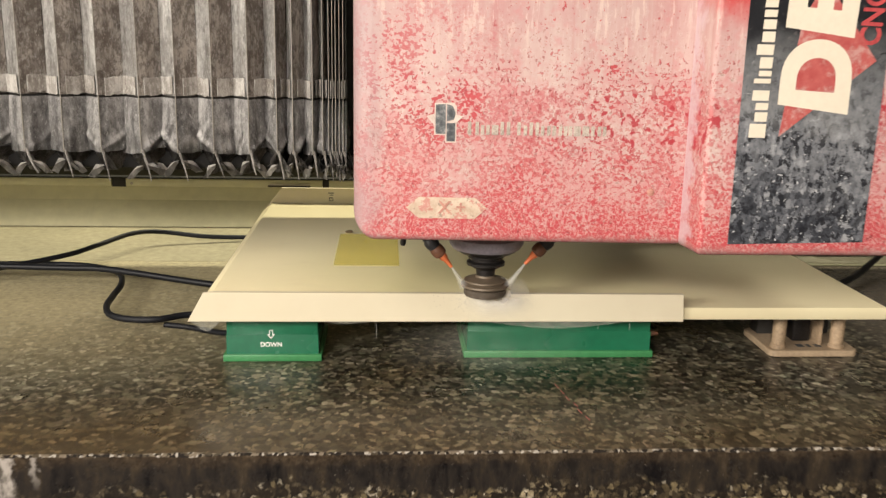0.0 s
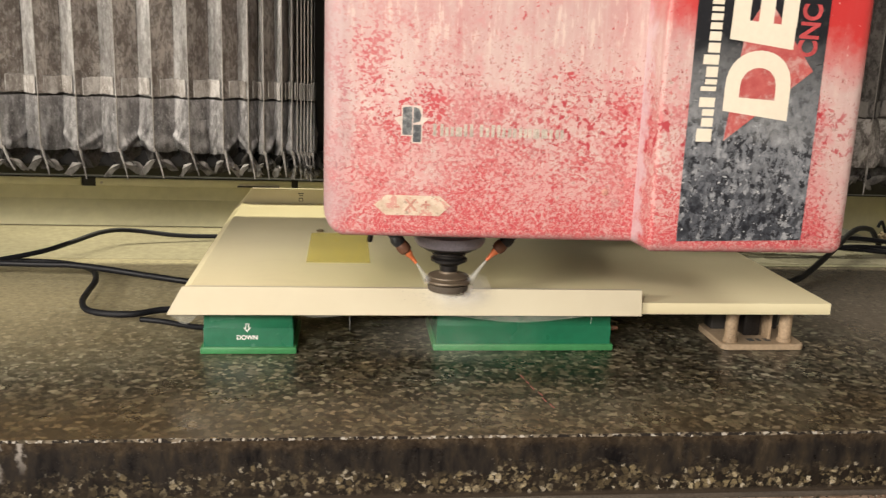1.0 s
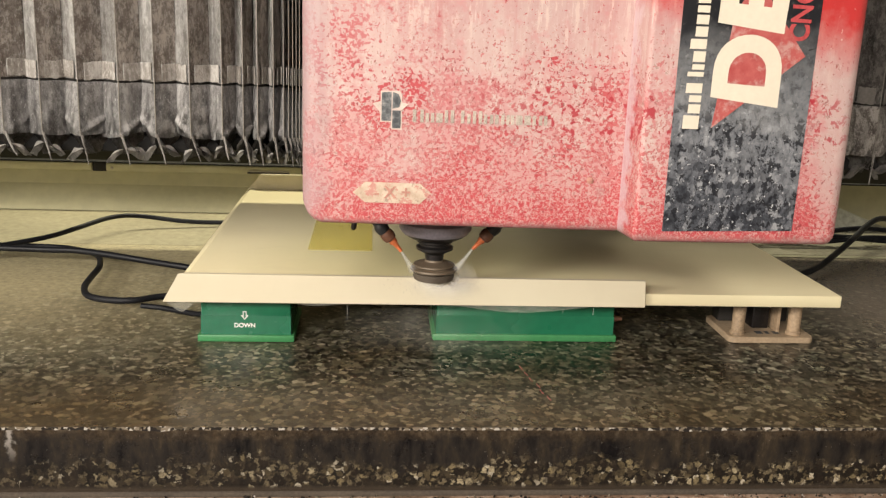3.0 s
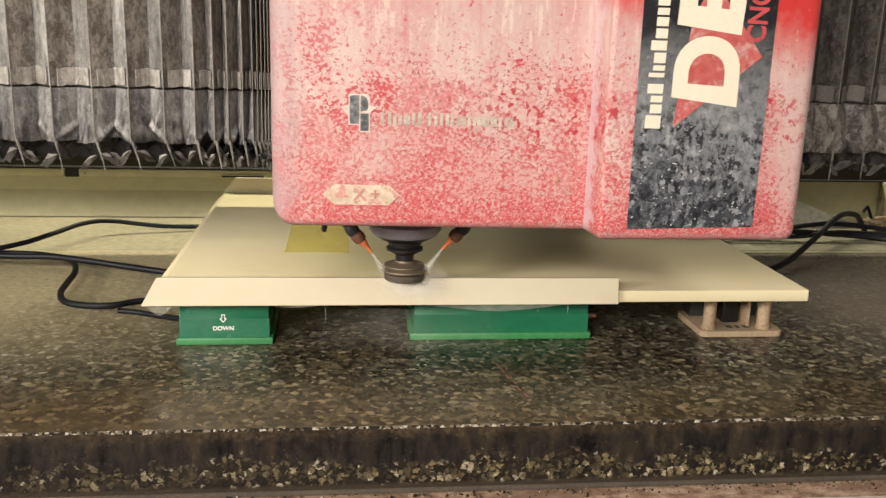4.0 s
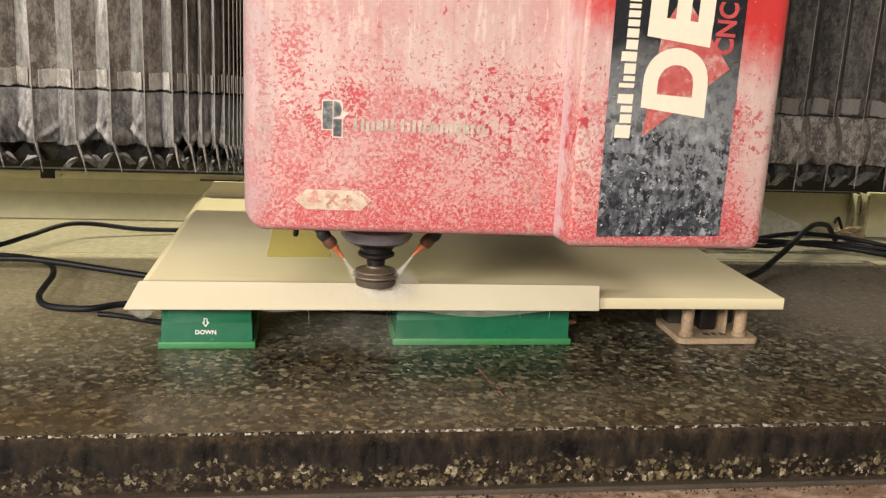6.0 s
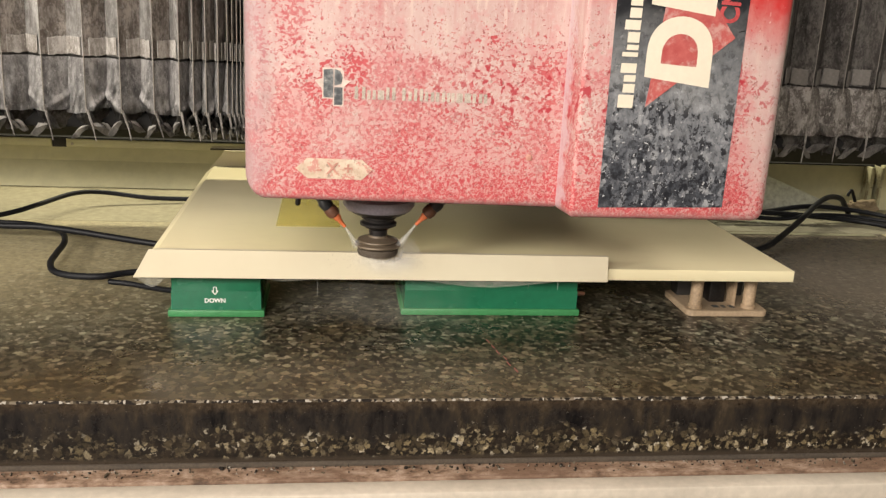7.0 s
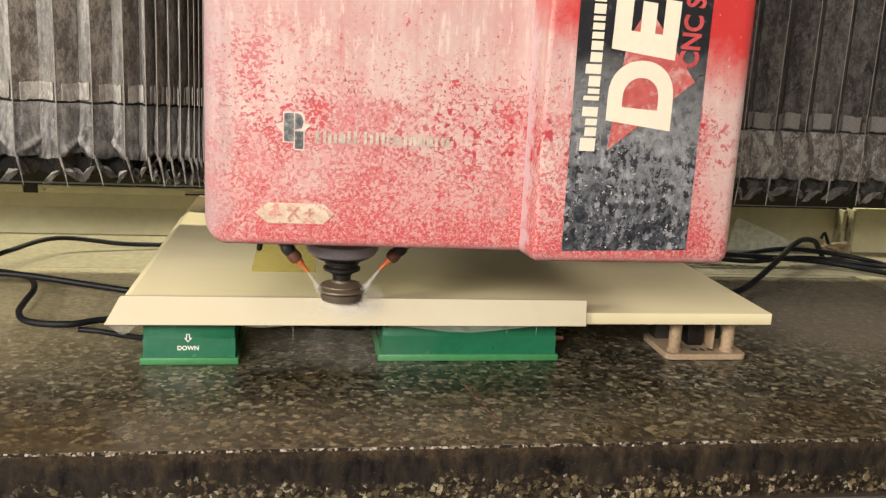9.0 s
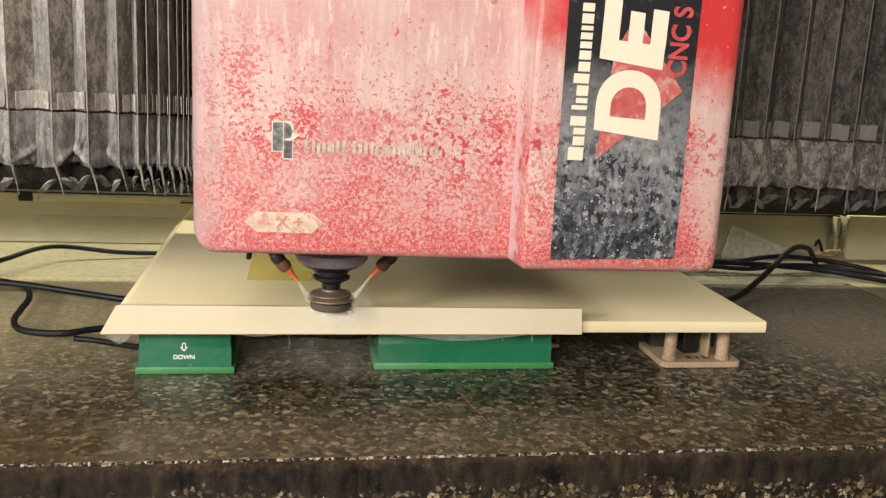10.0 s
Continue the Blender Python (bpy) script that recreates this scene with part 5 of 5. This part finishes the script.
def half_fold(rnd, flip, right, PANEL):
    """One half of a pleat: from its crest (u = 0) to its valley (u = 1), upright, with a wrinkled skirt that sags in tents."""
    bm = bmesh.new()
    nu = 12
    zs = [1.30, 1.0, 0.8, 0.65, 0.55, 0.48, 0.447, 0.443, 0.412, 0.408, 0.4035, 0.398, 0.388, 0.376, 0.364, 0.355, 0.349, 0.344, 0.339, 0.335, 0.331, 0.327, 0.323, 0.319, 0.315, 0.311, 0.3065, 0.302]
    peak = rnd.random()
    tent = rnd.uniform(0.4, 1.0) if rnd.random() < 0.55 else 0.0
    sag = rnd.uniform(-0.004, 0.006)
    vs = []
    for z in zs:
        row = []
        for k in range(nu + 1):
            u = k / nu
            zz = z
            if z <= 0.402:
                s = min(1, (0.402 - z) / 0.100)
                out = -(0.015 * (0.3 + u) if right else 0.0035) * math.sin(s * math.pi * 0.8) - (0.004 if s > 0.03 and right else 0.0015)
                out += (0.011 if right else 0.005) * s * noise.noise((u * 2.6 + peak * 40, z * 34, 3 * peak))
                # an inverted V of creased cloth rising from both crests to the valley
                rib = math.exp(-((s - 0.66 - 0.30 * (1 - u)) / 0.075) ** 2)
                out -= tent * 0.007 * rib * (0.4 + 0.6 * u)
                out -= 0.005 * abs(noise.noise((u * 3 - s * 3 + peak * 11, peak * 9, 2.0))) * s
                out *= min(1.0, u * 4)
                if z > 0.400:
                    out += 0.004
                zz += s ** 4 * ((0.010 * tent - sag) * math.sin(u * math.pi / 2) + 0.004 * noise.noise((u * 3, peak * 33, 5)) * u)
            else:
                out = 0.0024 * noise.noise((u * 2 + peak * 30, z * 9, peak * 7)) * min(1.0, u * 5)
            row.append(bm.verts.new((u * PANEL, out, zz)))
        vs.append(row)
    for r, (a, b) in enumerate(zip(vs, vs[1:])):
        for k in range(nu):
            f = bm.faces.new((a[k], a[k + 1], b[k + 1], b[k]))
            # Index 2 is a shadow line painted where the skirt steps back.
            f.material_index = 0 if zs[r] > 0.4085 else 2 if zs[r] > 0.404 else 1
    if flip:
        for v in bm.verts:
            v.co.x = -v.co.x
    bmesh.ops.solidify(bm, geom=bm.faces[:], thickness=0.0012)
    return bm


def hem_flap(rnd, flip, PANEL, right):
    """The pleat below its skirt: dark cloth set back in the skirt's shade, a pale turned-out petal, and a thin leg under the crest."""
    bm = bmesh.new()
    sign = -1 if flip else 1
    b = rnd.random() * 40
    lean = rnd.uniform(0.006, 0.014) * (-1.6 if right else 1.0)
    drop = rnd.uniform(0.034, 0.048)
    n = 7
    rows = []
    for low in (0.0, 0.12, 0.35, 0.6, 0.85, 1.0):
        row = []
        for k in range(n + 1):
            u = k / n
            dy = 0.003 + 0.022 * low + 0.014 * low * noise.noise((u * 2.6 + b, low * 2.5, b * 0.7))
            z = 0.309 - low * (drop + 0.004 * noise.noise((u * 3, b, 1.7)))
            row.append(bm.verts.new((sign * u * PANEL * (1 + 0.45 * low) + lean * low, dy, z)))
        rows.append(row)
    for p, q in zip(rows, rows[1:]):
        for k in range(n):
            bm.faces.new((p[k], p[k + 1], q[k + 1], q[k]))
    if rnd.random() < 0.9:
        z0, z1 = rnd.uniform(0.276, 0.288), rnd.uniform(0.250, 0.264)
        reach, fat = rnd.uniform(0.6, 1.0) * PANEL, rnd.uniform(0.016, 0.026)
        cup = rnd.uniform(0.001, 0.004)
        leaf = []
        for k in range(n + 1):
            s = k / n
            w = fat * min(1.0, 0.15 + 1.5 * s) * (1.0 if s < 0.7 else max(0.12, (1 - s) / 0.3))
            cx = lean * 0.6 + sign * (0.002 + reach * s)
            cz = z0 + (z1 - z0) * s ** 1.25 + 0.002 * noise.noise((s * 4, b, 8))
            cy = -0.003 - 0.006 * s + 0.006 * noise.noise((s * 3, b, 3))
            leaf.append([bm.verts.new((cx, cy + cup, cz + w * 0.55)), bm.verts.new((cx, cy - cup, cz + w * 0.08)), bm.verts.new((cx, cy + cup * 0.6, cz - w * 0.5))])
        for p, q in zip(leaf, leaf[1:]):
            for k in range(2):
                f = bm.faces.new((p[k], p[k + 1], q[k + 1], q[k]))
                f.material_index = 1
    bmesh.ops.solidify(bm, geom=bm.faces[:], thickness=0.001)
    if not flip:
        tip = rnd.uniform(0.247, 0.262)
        sweep([(0.0, -0.002, 0.309), (lean * 0.45, -0.004, 0.290), (lean * 1.0, -0.005, 0.272), (lean * 1.5, -0.006, tip)], lambda s: 0.0030 * (1 - 0.7 * s) * (1 + 0.35 * noise.noise((s * 9, b, 2))), 6, bm=bm, smooth=3)
    return bm


def bellows(side, crests, cloth, label):
    holder = thing("bellows", label, "bellows", pose(0, 0, T))
    rnd = random.Random(21 if side == "left" else 22)
    right = side == "right"
    made = []
    for i in range(len(crests) - 1):
        for flip in (0, 1):
            PANEL = WIDTHS[side][flip]
            # Flipped halves on the left take the lit copy of the cloth.
            fold = part("fold_panel", half_fold(rnd, flip, right, PANEL), [M_LEFT_LIT if flip and not right else cloth, M_SKIRT_DRY if right else M_SKIRT, M_GAP_SHADE], holder, smooth=True)
            sx = -1 if flip else 1
            dz = 0.003 * rnd.random() - 0.002
            if right:
                a, b = PANEL * rnd.uniform(0.18, 0.26), PANEL * rnd.uniform(0.84, 0.92)
            else:
                a, b = PANEL * (rnd.uniform(0.06, 0.14) if flip else rnd.uniform(0.16, 0.30)), PANEL * rnd.uniform(0.95, 0.99)
            bm = box(a if sx > 0 else -b, b if sx > 0 else -a, -0.0036, -0.0022, 0.409 + dz, 0.442 + dz, 0.0008, 1)
            bmesh.ops.subdivide_edges(bm, edges=[e for e in bm.edges if abs(e.verts[0].co.x - e.verts[1].co.x) > 0.015], cuts=7)
            for v in bm.verts:
                v.co.z += 0.0035 * noise.noise((v.co.x * 130, i * 3.1, flip))
                v.co.y -= 0.0012 * abs(noise.noise((v.co.x * 70, i * 1.7, flip + v.co.z * 40)))
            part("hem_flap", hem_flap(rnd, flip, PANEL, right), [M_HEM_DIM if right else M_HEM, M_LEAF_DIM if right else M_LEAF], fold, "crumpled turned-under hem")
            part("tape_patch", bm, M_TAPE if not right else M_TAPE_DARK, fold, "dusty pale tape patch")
            made.append((fold, i, flip))
        seam = part("crest_seam", sweep([(0, 0, 1.30), (0, -0.0004, 0.8), (0, 0, 0.45), (0, -0.003, 0.36), (0, -0.003, 0.303)], 0.0007 if right else 0.0010 if i < 12 else 0.0006, 6), M_SEAM, holder, "pale welded seam")
        made.append((seam, i, None))
    return holder, made


BELLOWS = [("left", bellows("left", LEFT_NOW, M_LEFT_SHADED, "grey pleated bellows caked with dry slurry, gathered beside the head")),
           ("right", bellows("right", RIGHT_NOW, M_RIGHT_CLOTH, "pleated bellows with a slurry-grey lower skirt, cloth coloured for dim light"))]

# ---------------------------------------------------------------- cables, sheet, drips


def cable(label, pts, radius):
    bm = sweep([(x, y, z + radius * 0.2) for x, y, z in pts], radius, 12, smooth=8)
    ob = part("cable", bm, M_CABLE)
    ob.matrix_world = pose(0, 0, T)
    return tagged(ob, label, "cable", "black cables on the table")


cable("thick black cable arching over the wet table", [(-0.75, 0.36, 0.012), (-0.55, 0.47, 0.03), (-0.442, 0.57, 0.035), (-0.394, 0.652, 0.04), (-0.350, 0.76, 0.042), (-0.30, 0.825, 0.033), (-0.19, 0.85, 0.016), (-0.085, 0.87, 0.010), (0.05, 0.88, 0.009)], 0.0058)
cable("thick black cable running under the slab", [(-0.80, 0.46, 0.036), (-0.60, 0.455, 0.040), (-0.398, 0.441, 0.040), (-0.329, 0.436, 0.040), (-0.254, 0.415, 0.037), (-0.178, 0.405, 0.028), (-0.091, 0.395, 0.018), (0.05, 0.36, 0.010)], 0.0066)
cable("black cable in a hairpin bend on the table", [(-0.80, 0.53, 0.016), (-0.60, 0.555, 0.018), (-0.440, 0.553, 0.018), (-0.363, 0.532, 0.018), (-0.304, 0.483, 0.018), (-0.274, 0.400, 0.018), (-0.266, 0.315, 0.018), (-0.258, 0.245, 0.018), (-0.235, 0.190, 0.018), (-0.195, 0.165, 0.018), (-0.144, 0.163, 0.018), (-0.096, 0.197, 0.016), (0.0, 0.22, 0.012)], 0.0062)
cable("thin dark hose lying on the table beside the pod", [(-0.135, 0.176, 0.004), (-0.093, 0.163, 0.004), (-0.047, 0.137, 0.005), (-0.019, 0.115, 0.009), (0.016, 0.09, 0.016)], 0.0050)
cable("twisted black cable along the table's back", [(0.95, 0.76, 0.03), (1.25, 0.76, 0.042), (1.372, 0.75, 0.036), (1.50, 0.75, 0.030), (1.571, 0.76, 0.024), (1.692, 0.74, 0.018), (1.78, 0.68, 0.014), (1.85, 0.58, 0.013), (1.87, 0.42, 0.012)], 0.0072)
cable("twisted black cable along the table's back", [(0.95, 0.79, 0.02), (1.25, 0.80, 0.030), (1.40, 0.78, 0.024), (1.53, 0.77, 0.045), (1.62, 0.79, 0.044), (1.74, 0.78, 0.034), (1.82, 0.72, 0.026), (1.87, 0.62, 0.016), (1.885, 0.42, 0.012)], 0.0066)
cable("twisted black cable along the table's back", [(0.95, 0.775, 0.03), (1.25, 0.78, 0.044), (1.36, 0.77, 0.022), (1.48, 0.755, 0.016), (1.58, 0.745, 0.030), (1.70, 0.76, 0.024), (1.80, 0.70, 0.022), (1.86, 0.60, 0.026), (1.88, 0.42, 0.022)], 0.0062)
cable("black cable looping up from under the slab", [(1.20, 0.40, 0.010), (1.30, 0.46, 0.016), (1.40, 0.56, 0.026), (1.50, 0.66, 0.046), (1.57, 0.73, 0.064), (1.63, 0.78, 0.073), (1.69, 0.82, 0.062), (1.72, 0.84, 0.036), (1.74, 0.85, 0.012)], 0.0074)
cable("short black cable end standing up by the rag", [(1.735, 0.86, 0.062), (1.745, 0.862, 0.078), (1.757, 0.866, 0.062), (1.770, 0.87, 0.038), (1.782, 0.872, 0.016)], 0.0045)


def rag():
    bm = bmesh.new()
    bmesh.ops.create_icosphere(bm, subdivisions=4, radius=1)
    for v in bm.verts:
        n = noise.fractal(v.co * 1.6, 1.0, 2.0, 4)
        v.co = Vector((v.co.x * 0.042, v.co.y * 0.026, v.co.z * 0.020)) * (1 + 0.45 * n)
    low = min(v.co.z for v in bm.verts)
    for v in bm.verts:
        v.co.z -= low
    ob = part("rag", bm, M_RAG)
    ob.matrix_world = pose(1.800, 0.875, T + 0.0036)
    tagged(ob, "crumpled tan rag beside the cables", "rag")


rag()


def acrylic_sheet():
    bm = bmesh.new()
    pts = [(0.058, 0.0), (0.345, 0.0), (0.345, 0.004), (0.098, 0.099), (0.088, 0.095)]
    f = [bm.verts.new((x, 0, z)) for x, z in pts]
    b = [bm.verts.new((x, 0.006, z)) for x, z in pts]
    bm.faces.new(f)
    bm.faces.new(b[::-1])
    for i in range(5):
        bm.faces.new((f[i], b[i], b[(i + 1) % 5], f[(i + 1) % 5]))
    ob = part("acrylic_sheet", bm, M_ACRYLIC, smooth=False)
    ob.matrix_world = pose(1.44, 0.955, T, -9)
    tagged(ob, "dusty clear acrylic offcut leaning at the table's back", "acrylic sheet")


acrylic_sheet()


def drips():
    bm = bmesh.new()
    def skin(x0, x1, sag, n=24):
        top, low = [], []
        for i in range(n + 1):
            u = i / n
            x = x0 + (x1 - x0) * u
            top.append(bm.verts.new((x, -0.036, 0.082)))
            low.append(bm.verts.new((x, -0.033, 0.081 - sag * math.sin(math.pi * u) ** 1.5 * (0.9 + 0.25 * noise.noise((x * 30, 0, 1))))))
        for i in range(n):
            bm.faces.new((top[i], top[i + 1], low[i + 1], low[i]))
    skin(0.150, 0.262, 0.006)
    skin(0.395, 0.69, 0.014)
    skin(-0.046, 0.01, 0.018)
    ob = part("water_film", bm, M_WATER)
    ob.matrix_world = pose(0, 0, T)
    tagged(ob, "thin film of water hanging below the edge strip", "water film", kind="stuff")
    bm = bmesh.new()
    for x, h in ((0.251, 0.030), (0.612, 0.014), (0.664, 0.016)):
        y = -0.034 if x < 1 else -0.028
        sweep([(x, y, 0.0815 if x < 1 else 0.0863), (x + 0.001, y, 0.0815 - h * 0.5), (x + 0.0005, y, 0.0815 - h)], 0.0005, 6, bm=bm, smooth=3)
    ob = part("water_drips", bm, M_MIST)
    ob.matrix_world = pose(0, 0, T)
    tagged(ob, "thin strings of water running off the stone", "water drips", kind="stuff")


drips()


def motions():
    """The head creeps sideways, its wheel spins, and the folds gather and open beside it."""
    walk(HEAD, [(t, pose(-0.0105 * (t - 4.5), 0, T)) for t in TIMES])
    walk(WHEEL, [(0.1 * k, pose(0.376, -0.047, 0, 0, 0, 70 * k)) for k in range(101)])
    for side, (holder, made) in BELLOWS:
        for ob, i, flip in made:
            rows = []
            for t in TIMES:
                a, b = crest(side, i, t), crest(side, i + 1, t)
                if flip is None:
                    rows.append((t, pose(a, BY, 0)))
                    continue
                share = WIDTHS[side][2]
                half = min(0.98, (b - a) * ((1 - share) if flip else share) / WIDTHS[side][flip])
                turn = math.degrees(math.acos(half))
                rows.append((t, pose(b, BY, 0, 0, 0, -turn) if flip else pose(a, BY, 0, 0, 0, turn)))
            walk(ob, rows)


motions()
